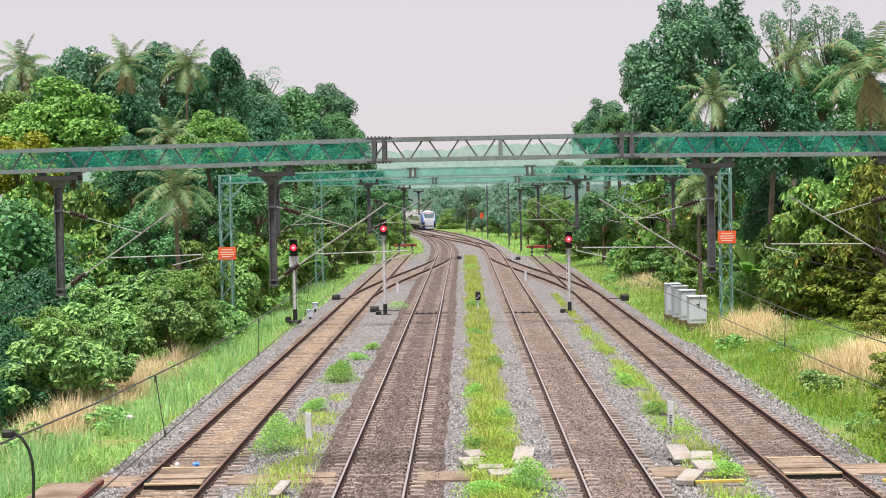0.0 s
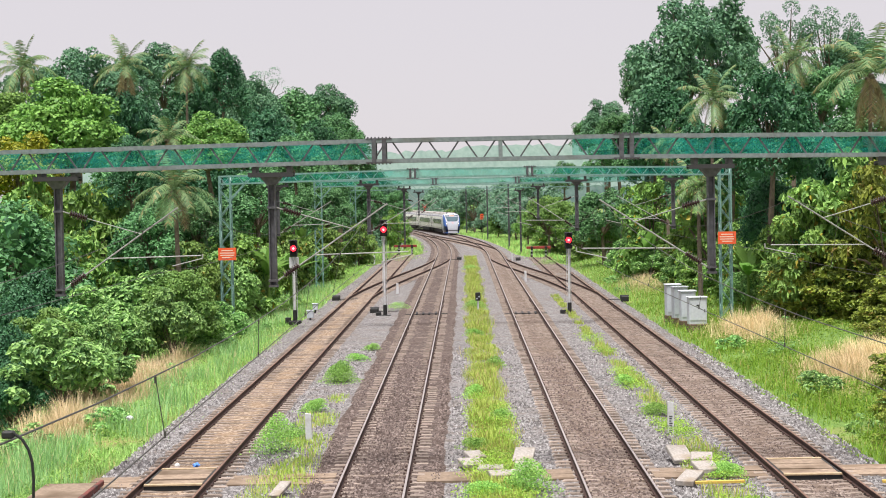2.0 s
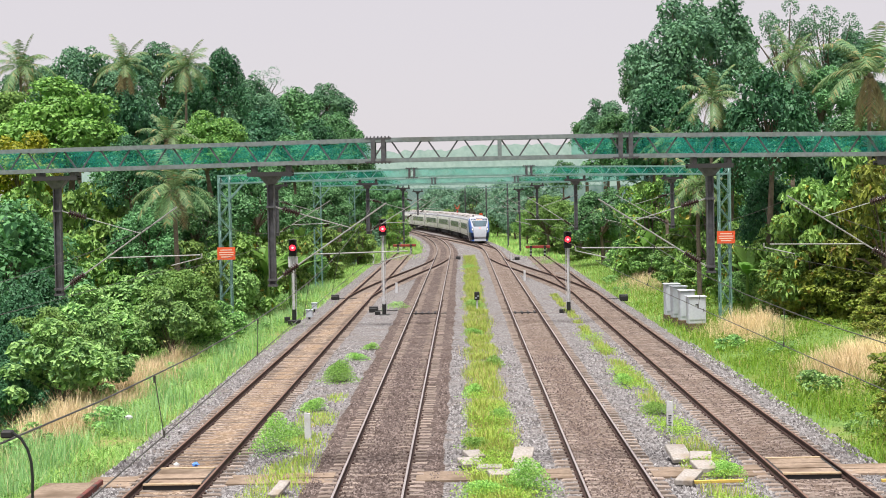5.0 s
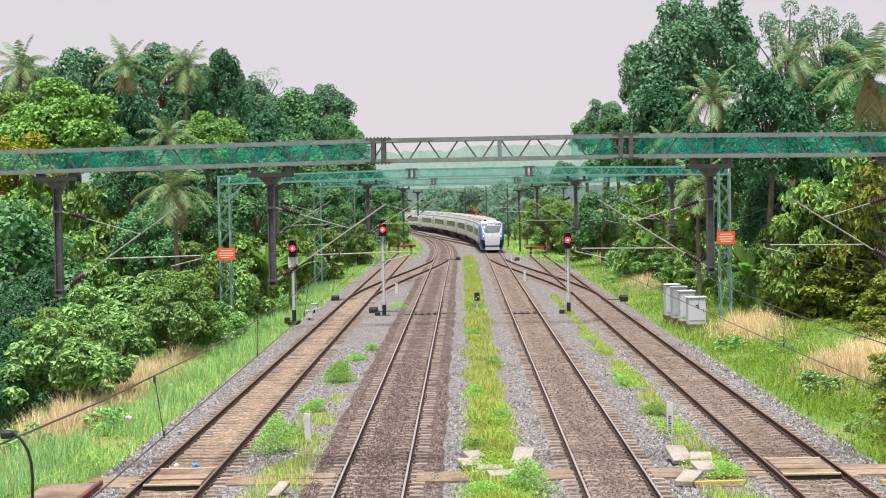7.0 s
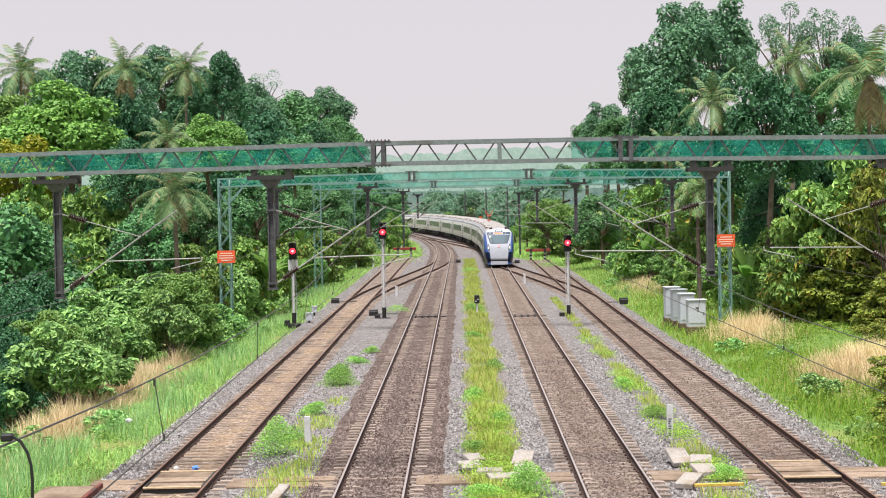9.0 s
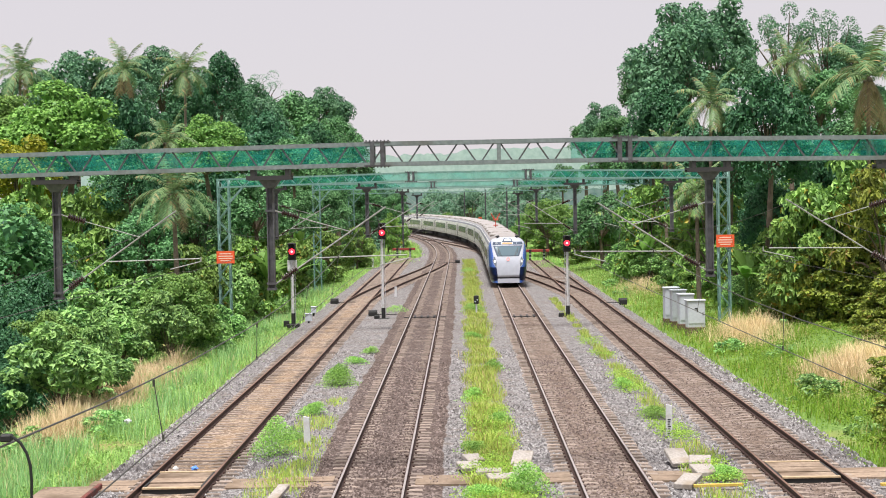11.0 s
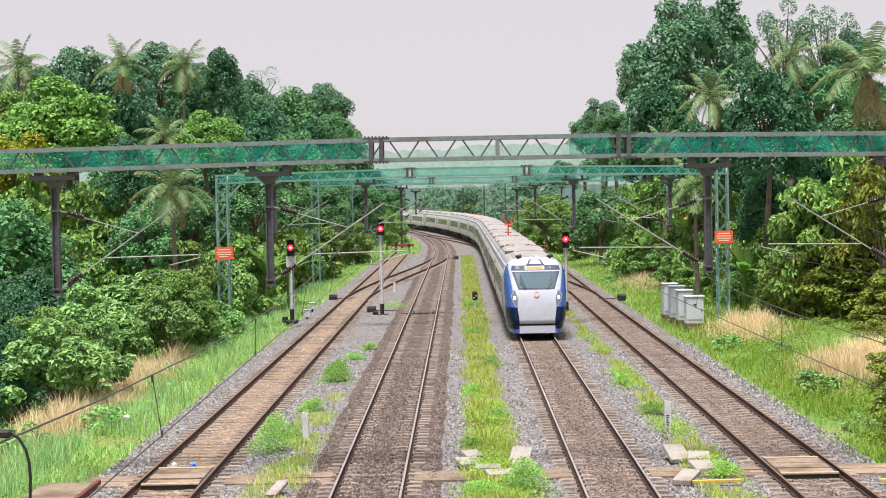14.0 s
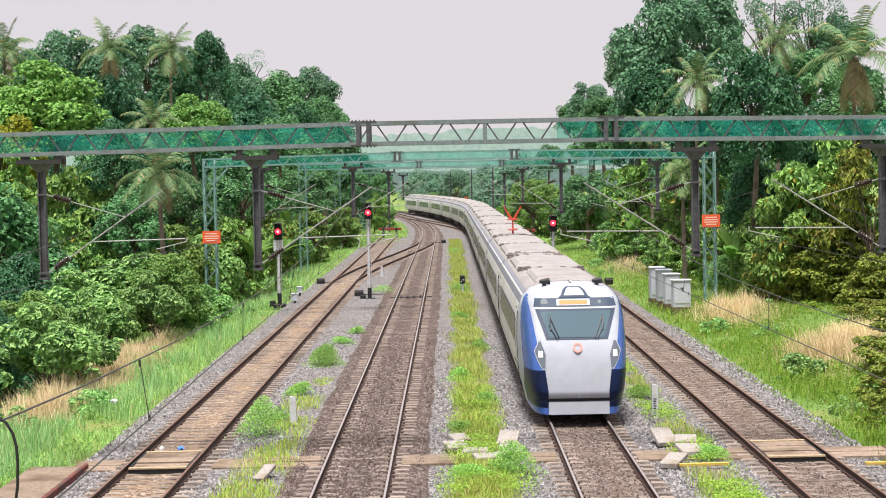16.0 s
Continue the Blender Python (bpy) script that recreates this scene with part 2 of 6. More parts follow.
def t3(y):
    return line_x(TRACKS[2], y, 205, 1060)


def t4(y):
    return TRACKS[3]


def ease(a, b, y0, y1):
    """A line that leaves line a at y0 and joins line b at y1."""
    def f(y):
        u = min(1, max(0, (y - y0) / (y1 - y0)))
        k = u * u * (3 - 2 * u) * 0.55 + u * 0.45
        return a(y) * (1 - k) + b(y) * k
    return f

# ---- ground ----


def ground_z(x, y):
    """The verge: a shelf beside the tracks, falling a little on the west and rising on the east."""
    z = -0.55
    cx = t2(y) * 0.5 + t3(y) * 0.5 if y > 205 else 0.7
    w, e = cx - 12.2, cx + 12.2
    if x < w:
        z -= min(1.0, (w - x) * 0.10)
    if x > e:
        z += min(1.4, (x - e) * 0.12)
    edge = min(1.0, max(0.0, abs(x - cx) - 11.0) / 4)
    return z + edge * 0.22 * noise.noise((x * 0.25, y * 0.12, 0.0)) + edge * 0.1 * noise.noise((x * 0.9, y * 0.6, 3.0))


def build_ground():
    xs = [-900, -400, -200, -110, -70, -50] + [-40 + i * 1.0 for i in range(81)] + [50, 70, 110, 200, 400, 900]
    ys = [-120, -40, 0, 15, 25] + [30 + i * 1.5 for i in range(100)] + [180 + i * 5 for i in range(50)] + [440, 500, 600, 800, 1200, 2400]
    verts = [(x, y, ground_z(x, y)) for y in ys for x in xs]
    n = len(xs)
    faces = [(j * n + i, j * n + i + 1, (j + 1) * n + i + 1, (j + 1) * n + i) for j in range(len(ys) - 1) for i in range(n - 1)]
    me = bpy.data.meshes.new("ground")
    me.from_pydata(verts, [], faces)
    me.materials.append(M_SOIL)
    tagged(new("ground", me), "grassy green verge with dry patches beside the railway", "ground", kind="structure")


build_ground()


def strip(name, f_left, f_right, y0, y1, z, mat, label, step=2.0, skirt=0.9, drop=0.45, rag=0.0, lumps=0.05):
    """A bed of ballast between two lines, with sloping shoulders and an uneven top."""
    n = int((y1 - y0) / step)
    verts, faces = [], []
    cols = 13
    for j in range(n + 1):
        y = y0 + (y1 - y0) * j / n
        a, b = f_left(y), f_right(y)
        for i in range(cols):
            if i == 0:
                x, zz = a - skirt + rag * noise.noise((y * 0.4, 7.0, a)), z - drop
            elif i == cols - 1:
                x, zz = b + skirt + rag * noise.noise((y * 0.4, 1.0, b)), z - drop
            else:
                x = a + (b - a) * (i - 1) / (cols - 3)
                zz = z + lumps * noise.noise((x * 1.1, y * 0.7, 2.0))
            verts.append((x, y, zz))
    for j in range(n):
        for i in range(cols - 1):
            k = j * cols + i
            faces.append((k, k + 1, k + cols + 1, k + cols))
    me = bpy.data.meshes.new(name)
    me.from_pydata(verts, [], faces)
    me.materials.append(mat)
    for p in me.polygons:
        p.use_smooth = True
    return tagged(new(name, me), label, "ballast", kind="structure")


def settle(y, a, b):
    return min(1.0, max(0.0, (y - a) / (b - a)))


# one broad bed of grey stone below all lines, and a worn fill between the rails of each
strip("ballast_bed", lambda y: (TRACKS[0] - 2.2) * (1 - settle(y, 188, 226)) + (t2(y) - 2.3) * settle(y, 188, 226), lambda y: (TRACKS[3] + 1.9) * (1 - settle(y, 178, 214)) + (t3(y) + 2.3) * settle(y, 178, 214), -24, 460, -0.232, M_GREY_BALLAST, "grey crushed stone ballast under four railway lines", rag=0.35)
strip("ballast_fill_1", lambda y: t1(y) - 0.80, lambda y: t1(y) + 0.80, -24, 132, -0.204, M_TAN_BALLAST, "tan dusty ballast between the rails", 1.0, 0.05, 0.12, lumps=0.035)
strip("ballast_fill_2", lambda y: t2(y) - 1.75, lambda y: t2(y) + 1.75, -24, 440, -0.191, M_BROWN_BALLAST, "dark brown oily ballast round the rails", 1.0, 0.3, 0.12, rag=0.5, lumps=0.02)
strip("ballast_fill_3", lambda y: t3(y) - 0.80, lambda y: t3(y) + 0.80, -24, 440, -0.190, M_DUSTY_BALLAST, "brown dusty ballast between the rails", 1.0, 0.05, 0.12, lumps=0.018)
strip("ballast_fill_4", lambda y: t4(y) - 0.80, lambda y: t4(y) + 0.80, -24, 128, -0.203, M_DUSTY_BALLAST, "tan dusty ballast between the rails", 1.0, 0.05, 0.12, lumps=0.032)

# ---- rails and sleepers ----
PROFILE = [(-0.068, -0.172), (0.068, -0.172), (0.068, -0.155), (0.012, -0.13), (0.012, -0.045), (0.036, -0.03), (0.036, -0.006), (0.028, 0.0), (-0.028, 0.0), (-0.036, -0.006), (-0.036, -0.03), (-0.012, -0.045), (-0.012, -0.13), (-0.068, -0.155)]


def rail_mesh(f, off, y0, y1, step, worn):
    n = max(2, int((y1 - y0) / step))
    k = len(PROFILE)
    verts, faces = [], []
    for j in range(n + 1):
        y = y0 + (y1 - y0) * j / n
        dx = (f(y + 0.5) - f(y - 0.5))
        nx, ny = 1 / math.hypot(1, dx), -dx / math.hypot(1, dx)
        for px, pz in PROFILE:
            verts.append((f(y) + (off + px) * nx, y + (off + px) * ny, pz))
    for j in range(n):
        for i in range(k):
            a = j * k + i
            b = j * k + (i + 1) % k
            faces.append((a, b, b + k, a + k))
    me = bpy.data.meshes.new("rail")
    me.from_pydata(verts, [], faces)
    me.materials.append(M_RAIL)
    me.materials.append(worn)
    for i, p in enumerate(me.polygons):
        p.material_index = 1 if i % k == 7 else 0
    return me


def sleeper_mesh(length=2.75):
    """A prestressed concrete sleeper: raised rail seats and a lower waist."""
    bm = BM()
    secs = [(-length / 2, 0.115, -0.21), (-length / 2 + 0.05, 0.125, -0.178), (-0.55, 0.125, -0.172), (-0.3, 0.105, -0.198), (0.3, 0.105, -0.198), (0.55, 0.125, -0.172), (length / 2 - 0.05, 0.125, -0.178), (length / 2, 0.115, -0.21)]
    rings = [[bm.verts.new(c) for c in ((x, -w - 0.02, -0.40), (x, -w, z), (x, w, z), (x, w + 0.02, -0.40))] for x, w, z in secs]
    for a, b in zip(rings, rings[1:]):
        for i in range(3):
            bm.faces.new((a[i], a[i + 1], b[i + 1], b[i]))
    bm.faces.new(rings[0][::-1])
    bm.faces.new(rings[-1])
    return finish(bm, "sleeper", M_SLEEPER)


SLEEPER = sleeper_mesh()
CLIP_STEP = 0.63


def joined(name, base, places, mat, parent=None):
    """Many copies of a small mesh joined into one."""
    co = np.empty(len(base.vertices) * 3)
    base.vertices.foreach_get("co", co)
    co = co.reshape(-1, 3)
    polys = [tuple(p.vertices) for p in base.polygons]
    verts, faces = [], []
    for m in places:
        r = np.array(m)
        o = len(verts)
        verts.extend(map(tuple, co @ r[:3, :3].T + r[:3, 3]))
        faces.extend(tuple(i + o for i in p) for p in polys)
    me = bpy.data.meshes.new(name)
    me.from_pydata(verts, [], faces)
    me.materials.append(mat)
    ob = new(name, me)
    if parent:
        ob.parent = parent
    ob["kind"] = "stuff"
    return ob


def clip_mesh():
    bm = BM()
    for s in (-1, 1):
        for o in (-0.085, 0.085):
            box(bm, s * GAUGE / 2 + o - 0.03, s * GAUGE / 2 + o + 0.03, -0.06, 0.06, -0.18, -0.135)
    return finish(bm, "clips", M_RAIL)


CLIPS = clip_mesh()


def build_track(name, label, f, y0, y1, worn, near_end=112, first=38.0, step=2.0, sleepers=True):
    tr = thing(name, label, "railway track", kind="structure")
    for s in (-1, 1):
        part("rail", rail_mesh(f, s * GAUGE / 2, y0, y1, step, worn), None, tr)
    y, far, clips = y0, [], []
    while sleepers and y < y1:
        dx = f(y + 0.5) - f(y - 0.5)
        jig = random.uniform(-1, 1)
        m = Matrix.LocRotScale((f(y) + random.uniform(-0.04, 0.04), y + random.uniform(-0.03, 0.03), random.uniform(-0.012, 0.006)), Euler((0, 0, -dx + jig * 0.012)), None)
        if first <= y <= near_end:
            part("sleeper", SLEEPER, None, tr, m=m)
        else:
            far.append(m)
        if y < 120:
            clips.append(m)
        y += CLIP_STEP
    if far:
        joined("sleepers", SLEEPER, far, M_SLEEPER, tr)
    if clips:
        joined("rail_clips", CLIPS, clips, M_RAIL, tr)
    return tr


build_track("track_1", "dull brown siding rails on concrete sleepers ending at a stop", t1, -24, 217, M_RAIL_DULL)
build_track("track_2", "main line with shiny rail tops on brown ballast", t2, -24, 440, M_RAIL_TOP)
build_track("track_3", "main line with worn rails that the train runs on", t3, -24, 440, M_RAIL_TOP)
build_track("track_4", "dull brown siding rails on dusty concrete sleepers", t4, -24, 201, M_RAIL_DULL)
build_track("crossover_1", "rusty crossover between siding and main line", ease(t1, t2, 124, 198), 124, 198, M_RAIL_DULL, 0)
build_track("crossover_2", "rusty crossover between main line and siding", ease(t4, t3, 124, 196), 124, 196, M_RAIL_DULL, 0)
build_track("crossover_3", "rusty crossover between the two curving main lines", ease(t3, t2, 228, 325), 228, 325, M_RAIL_DULL, 0)


def stones(name, label, n, x_ranges, y0, y1, size, tones, seed):
    """Loose crushed stones lying on the ballast, as one joined mesh of small rough lumps."""
    rng = np.random.default_rng(seed)
    w = np.array([b - a for a, b in x_ranges])
    k = rng.choice(len(x_ranges), n, p=w / w.sum())
    lo = np.array([a for a, _ in x_ranges])[k]
    x = lo + w[k] * rng.random(n)
    y = y0 + (y1 - y0) * rng.random(n) ** 1.5
    z = np.full(n, -0.245)
    for c, f, h in ((TRACKS[0], 0.85, -0.228), (TRACKS[1], 1.8, -0.185), (TRACKS[2], 0.85, -0.195), (TRACKS[3], 0.85, -0.22)):
        z[np.abs(x - c) < f] = h
    s = size * rng.uniform(0.55, 1.4, n)
    a0 = rng.uniform(0, 6.28, n)
    ring = [np.column_stack([x + s * rng.uniform(0.35, 0.7, n) * np.cos(a0 + i * 1.571), y + s * rng.uniform(0.35, 0.7, n) * np.sin(a0 + i * 1.571), z - 0.01 + s * rng.uniform(0.0, 0.12, n)]) for i in range(4)]
    top = np.column_stack([x + s * rng.uniform(-0.25, 0.25, n), y + s * rng.uniform(-0.25, 0.25, n), z + s * rng.uniform(0.3, 0.75, n)])
    v = np.stack([*ring, top], 1).reshape(-1, 3)
    base = np.arange(n)[:, None] * 5
    f = np.concatenate([base + np.array([[i, (i + 1) % 4, 4]]) for i in range(4)])
    me = bpy.data.meshes.new(name)
    me.from_pydata(v, [], f.tolist())
    m = bpy.data.materials.new(name)
    m.use_nodes = True
    nd, l = m.node_tree.nodes, m.node_tree.links
    g, ramp = nd.new("ShaderNodeNewGeometry"), nd.new("ShaderNodeValToRGB")
    ramp.color_ramp.elements[0].color, ramp.color_ramp.elements[1].color = (*tones[0], 1), (*tones[2], 1)
    ramp.color_ramp.elements.new(0.55).color = (*tones[1], 1)
    l.new(g.outputs["Random Per Island"], ramp.inputs[0])
    l.new(ramp.outputs[0], nd["Principled BSDF"].inputs["Base Color"])
    nd["Principled BSDF"].inputs["Roughness"].default_value = 0.9
    me.materials.append(m)
    tagged(new(name, me), label, "gravel", kind="stuff")


GREY = ((0.07, 0.062, 0.062), (0.19, 0.178, 0.18), (0.40, 0.385, 0.385))
BROWN = ((0.045, 0.030, 0.026), (0.13, 0.095, 0.084), (0.28, 0.225, 0.205))
stones("grey_stones", "loose grey crushed stones between the lines", 34000, ((-10.2, -8.75), (-6.75, -4.5), (-0.6, 0.1), (1.6, 2.9), (4.8, 6.4), (7.1, 8.1), (10.0, 11.4)), 37, 84, 0.092, GREY, 3)
stones("brown_stones", "loose brown oily stones round the rails", 17000, ((-4.2, -3.9), (-3.28, -1.72), (-1.0, -0.75), (3.1, 4.6), (8.3, 9.8)), 37, 78, 0.070, BROWN, 5)

# ---- overhead line gantries ----


def gantry(y, x0, x1, z0, z1, depth, towers, seams, tilt=0.0, net=(), posts=(), steel=None, panel=0.5, chord=0.10):
    """A lattice portal: four chords, zigzag bracing, shade netting and, where seen, two lattice towers."""
    steel = steel or M_GALV
    g = thing("portal_gantry", "grey lattice steel portal gantry hung with green shade netting", "gantry", pose(0, y, 0), group="overhead line gantries")

    def dz(x):
        return -tilt * max(0.0, abs(x - 1.0) - 3.2)
    xs = [x0 + (x1 - x0) * i / 24 for i in range(25)]
    for zz in (z0, z1):
        for yy in (-depth / 2, depth / 2):
            bm = BM()
            w, h = chord / 2, chord * 0.55
            rings = [[bm.verts.new((a, yy + i * w, zz + dz(a) + j * h)) for i, j in ((-1, -1), (1, -1), (1, 1), (-1, 1))] for a in xs]
            for p, q in zip(rings, rings[1:]):
                for i in range(4):
                    bm.faces.new((p[i], p[(i + 1) % 4], q[(i + 1) % 4], q[i]))
            bm.faces.new(rings[0][::-1])
            bm.faces.new(rings[-1])
            part("chord", bm, steel, g)
    n = int((x1 - x0) / panel)
    gap = panel * 0.12
    for i in range(n):
        a, b = x0 + (x1 - x0) * i / n + gap, x0 + (x1 - x0) * (i + 1) / n - gap
        za, zb = (z0, z1) if i % 2 else (z1, z0)
        part("brace", bar(BM(), (a, -depth / 2, za + dz(a)), (b, -depth / 2, zb + dz(b)), 0.035, 0.042), M_MAST if steel is M_GALV else steel, g)
    for p in posts:
        part("post", box(BM(), p - 0.055, p + 0.055, -depth / 2 - 0.046, -depth / 2 + 0.046, z0 + 0.056 + dz(p), z1 - 0.056 + dz(p)), steel, g)
    bm = BM()
    for i in range(0, n + 1, 4):
        a = x0 + (x1 - x0) * i / n
        for zz in (z0, z1):
            bar(bm, (a, -depth / 2, zz + dz(a)), (a, depth / 2, zz + dz(a)), 0.04, 0.04)
    part("cross_bracing", bm, steel, g)["kind"] = "stuff"
    for s in seams:
        bm = BM()
        for o in (-0.14, 0.14):
            for yy in (-depth / 2, depth / 2):
                box(bm, s + o - 0.06, s + o + 0.06, yy - 0.062, yy + 0.062, z0 - 0.03 + dz(s), z1 + 0.03 + dz(s))
        for zz in (z0 - 0.06, z1 + 0.03):
            box(bm, s - 0.36, s + 0.36, -depth / 2 - 0.06, depth / 2 + 0.06, zz + dz(s), zz + 0.035 + dz(s))
        for i in range(7):
            box(bm, s - 0.32 + i * 0.1, s - 0.28 + i * 0.1, -depth / 2 - 0.05, -depth / 2 + 0.0, z1 + 0.066 + dz(s), z1 + 0.1 + dz(s))
            box(bm, s - 0.32 + i * 0.1, s - 0.28 + i * 0.1, -depth / 2 - 0.05, -depth / 2 + 0.0, z0 - 0.1 + dz(s), z0 - 0.062 + dz(s))
        part("splice", bm, M_MAST, g)
    for a, b in net:
        bm = BM()
        k = max(2, int((b - a) / 0.35))
        rows = []
        for i in range(k + 1):
            x = a + (b - a) * i / k
            rows.append([bm.verts.new((x, depth / 2 - 0.06 + 0.03 * math.sin(x * 3.1 + zz * 5), zz + dz(x))) for zz in (z0 + 0.03, z0 * 0.66 + z1 * 0.34, z0 * 0.33 + z1 * 0.67, z1 - 0.03)])
        for p, q in zip(rows, rows[1:]):
            for i in range(3):
                bm.faces.new((p[i], q[i], q[i + 1], p[i + 1]))
        part("shade_net", bm, M_NET, g, "sagging translucent green net")
    for x in towers:
        w, zt = 0.62, z1 + dz(x)
        for i in (-1, 1):
            for j in (-1, 1):
                bm = BM()
                bar(bm, (x + i * w / 2, j * w / 2, -0.8), (x + i * w / 2, j * w / 2, zt), 0.085, 0.085)
                part("tower_leg", bm, M_GREEN_STEEL, g)
        bm = BM()
        k = 12
        for i in range(k):
            a, b = -0.7 + (zt + 0.7) * i / k, -0.7 + (zt + 0.7) * (i + 1) / k
            s = 1 if i % 2 else -1
            for o in (-1, 1):
                bar(bm, (x - s * w / 2, o * w / 2, a), (x + s * w / 2, o * w / 2, b), 0.045, 0.04)
                bar(bm, (x + o * w / 2, -s * w / 2, a), (x + o * w / 2, s * w / 2, b), 0.045, 0.04)
        part("tower_bracing", bm, M_GREEN_STEEL, g)["kind"] = "stuff"
        c = 1 if x < 0 else -1
        bm = BM()
        for o in (-1, 1):
            bar(bm, (x + c * w / 2, o * w / 2, z0 - 1.1), (x + c * (w / 2 + 1.0), o * w / 2, z0), 0.06, 0.06)
        part("knee_brace", bm, M_GREEN_STEEL, g)
    return g


def insulator(bm, p, q, discs=7, r=0.105, n=12):
    """A turned porcelain body with a row of sheds."""
    p, q = Vector(p), Vector(q)
    d = q - p
    ax = d.normalized()
    a = ax.orthogonal().normalized()
    b = ax.cross(a)
    prof = [(0.0, 0.03)]
    for i in range(discs):
        prof += [((i + 0.2) / discs, 0.04), ((i + 0.45) / discs, r), ((i + 0.6) / discs, r), ((i + 0.8) / discs, 0.04)]
    prof.append((1.0, 0.03))
    rings = [[bm.verts.new(p + d * t + (a * math.cos(2 * math.pi * k / n) + b * math.sin(2 * math.pi * k / n)) * rr) for k in range(n)] for t, rr in prof]
    for u, v in zip(rings, rings[1:]):
        for k in range(n):
            bm.faces.new((u[k], u[(k + 1) % n], v[(k + 1) % n], v[k]))


def h_section(bm, w, d, flange, web, z0, z1):
    """An upright H-section steel, w across and d deep from the middle, as one closed body."""
    i, k = w - flange, web
    ring = [(-w, -d), (-i, -d), (-i, -k), (i, -k), (i, -d), (w, -d), (w, d), (i, d), (i, k), (-i, k), (-i, d), (-w, d)]
    lo, hi = [bm.verts.new((x, y, z0)) for x, y in ring], [bm.verts.new((x, y, z1)) for x, y in ring]
    for a in range(12):
        bm.faces.new((lo[a], lo[(a + 1) % 12], hi[(a + 1) % 12], hi[a]))
    bm.faces.new(lo[::-1])
    bm.faces.new(hi)
    return bm


def drop_mast(x, y, z_top, z_bot, side, track_x, reg_len=2.4, arms=True, reg=True, ex=0.0):
    """A mast hung from a gantry with a cantilever bracket that holds the contact wire."""
    d = thing("drop_mast", "dark steel drop mast with cantilever bracket and brown insulators", "overhead line mast", pose(x, y, 0), group="drop masts")
    bm = BM()
    h_section(bm, 0.10, 0.11, 0.035, 0.02, z_bot, z_top - 0.25)
    part("end_plate", box(BM(), -0.13, 0.13, -0.13, 0.13, z_bot - 0.06, z_bot), M_MAST, d)
    part("mast", bm, M_MAST, d)
    bm = BM()
    for z, ww in ((z_top - 0.25, 0.10), ):
        v = [bm.verts.new(c) for c in ((-0.12, -0.12, z), (0.12, -0.12, z), (0.12, 0.12, z), (-0.12, 0.12, z), (-0.3, -0.2, z + 0.22), (0.3, -0.2, z + 0.22), (0.3, 0.2, z + 0.22), (-0.3, 0.2, z + 0.22))]
        for q in ((3, 2, 1, 0), (4, 5, 6, 7), (0, 1, 5, 4), (1, 2, 6, 5), (2, 3, 7, 6), (3, 0, 4, 7)):
            bm.faces.new([v[i] for i in q])
    part("gusset", bm, M_MAST, d)
    bm = BM()
    for o in (-0.25, 0.25):
        box(bm, -0.62, 0.62, o - 0.05, o + 0.05, z_top - 0.03, z_top + 0.09)
    box(bm, -0.62, 0.62, -0.2, 0.2, z_top + 0.03, z_top + 0.05)
    for o in (-0.5, 0.45):
        box(bm, o, o + 0.12, -0.3, 0.3, z_top + 0.092, z_top + 0.29)
    part("hanger_beam", bm, M_HANGER, d)
    if not arms:
        return d
    s = side
    tx = track_x - x                         # across to the line's centre
    top, low = Vector((s * 0.10, -0.03, z_top - 0.87)), Vector((s * 0.12, -0.03, z_bot + 0.12))
    cat = Vector((tx, -0.03, 7.17))
    mid = Vector((low.x + (cat.x - low.x) * 0.70, -0.03, low.z + (cat.z - low.z) * 0.70))
    for a, b, name in ((top, mid, "stay"), (low, cat, "bracket")):
        u = (b - a).normalized()
        bm = BM()
        insulator(bm, a + u * 0.22, a + u * 0.72)
        part("insulator", bm, M_INSUL, d, "ribbed brown insulator", smooth=True)
        bm = BM()
        tube(bm, a, a + u * 0.24, 0.022)
        tube(bm, a + u * 0.70, b + (u * 0.12 if name == "bracket" else u * 0), 0.021 if name == "bracket" else 0.014)
        part(name, bm, M_TUBE, d)
    for zz in (low.z, top.z):
        part("clamp", box(BM(), -0.13, 0.13, -0.14, 0.14, zz - 0.03, zz + 0.03), M_MAST, d)
    if reg:
        zr = 5.86
        a = low + (cat - low) * ((zr - low.z) / (cat.z - low.z))
        b = Vector((a.x + s * reg_len, -0.03, zr + 0.04))
        bm = BM()
        tube(bm, a, b, 0.017)
        c = Vector((tx + s * 0.75, -0.03, zr - 0.04))
        tube(bm, c, (tx - s * 0.10, -0.03, 5.62), 0.014)
        tube(bm, c, c + Vector((0, 0, 0.12)), 0.02)
        part("registration_arm", bm, M_TUBE, d)
    return d


XS = TRACKS
# first gantry: its towers stand out of view on both sides
gantry(46.0, -19, 19, 8.41, 8.97, 0.55, (-18.6, 18.6), (-2.28, 4.5), tilt=0.012, net=((-18, -2.4), (3.05, 18)), posts=(1.05,))
for mx, s, tk, low in ((-11.2, 1, 0, 4.9), (-5.28, 1, 1, 5.05), (6.82, -1, 2, 5.2), (12.0, -1, 3, 5.2)):
    drop_mast(mx, 46.0, 8.06, low, s, TRACKS[tk] - (0.2 if tk == 0 else -0.3 if tk == 1 else 0), 2.6)
gantry(97.0, -14.2, 15.55, 8.52, 8.97, 0.6, (-13.85, 15.2), (-2.9, 3.9), tilt=0.016, net=((-14, -3.0), (-2.8, 3.8), (4.0, 15.2)), steel=M_GREEN_STEEL, panel=0.52, chord=0.085)
for mx, s, tk in ((-5.5, 1, 1), (6.6, -1, 2), (-10.8, 1, 0), (12.2, -1, 3)):
    drop_mast(mx, 97.0, 8.12, 5.3, s, TRACKS[tk], 2.2)
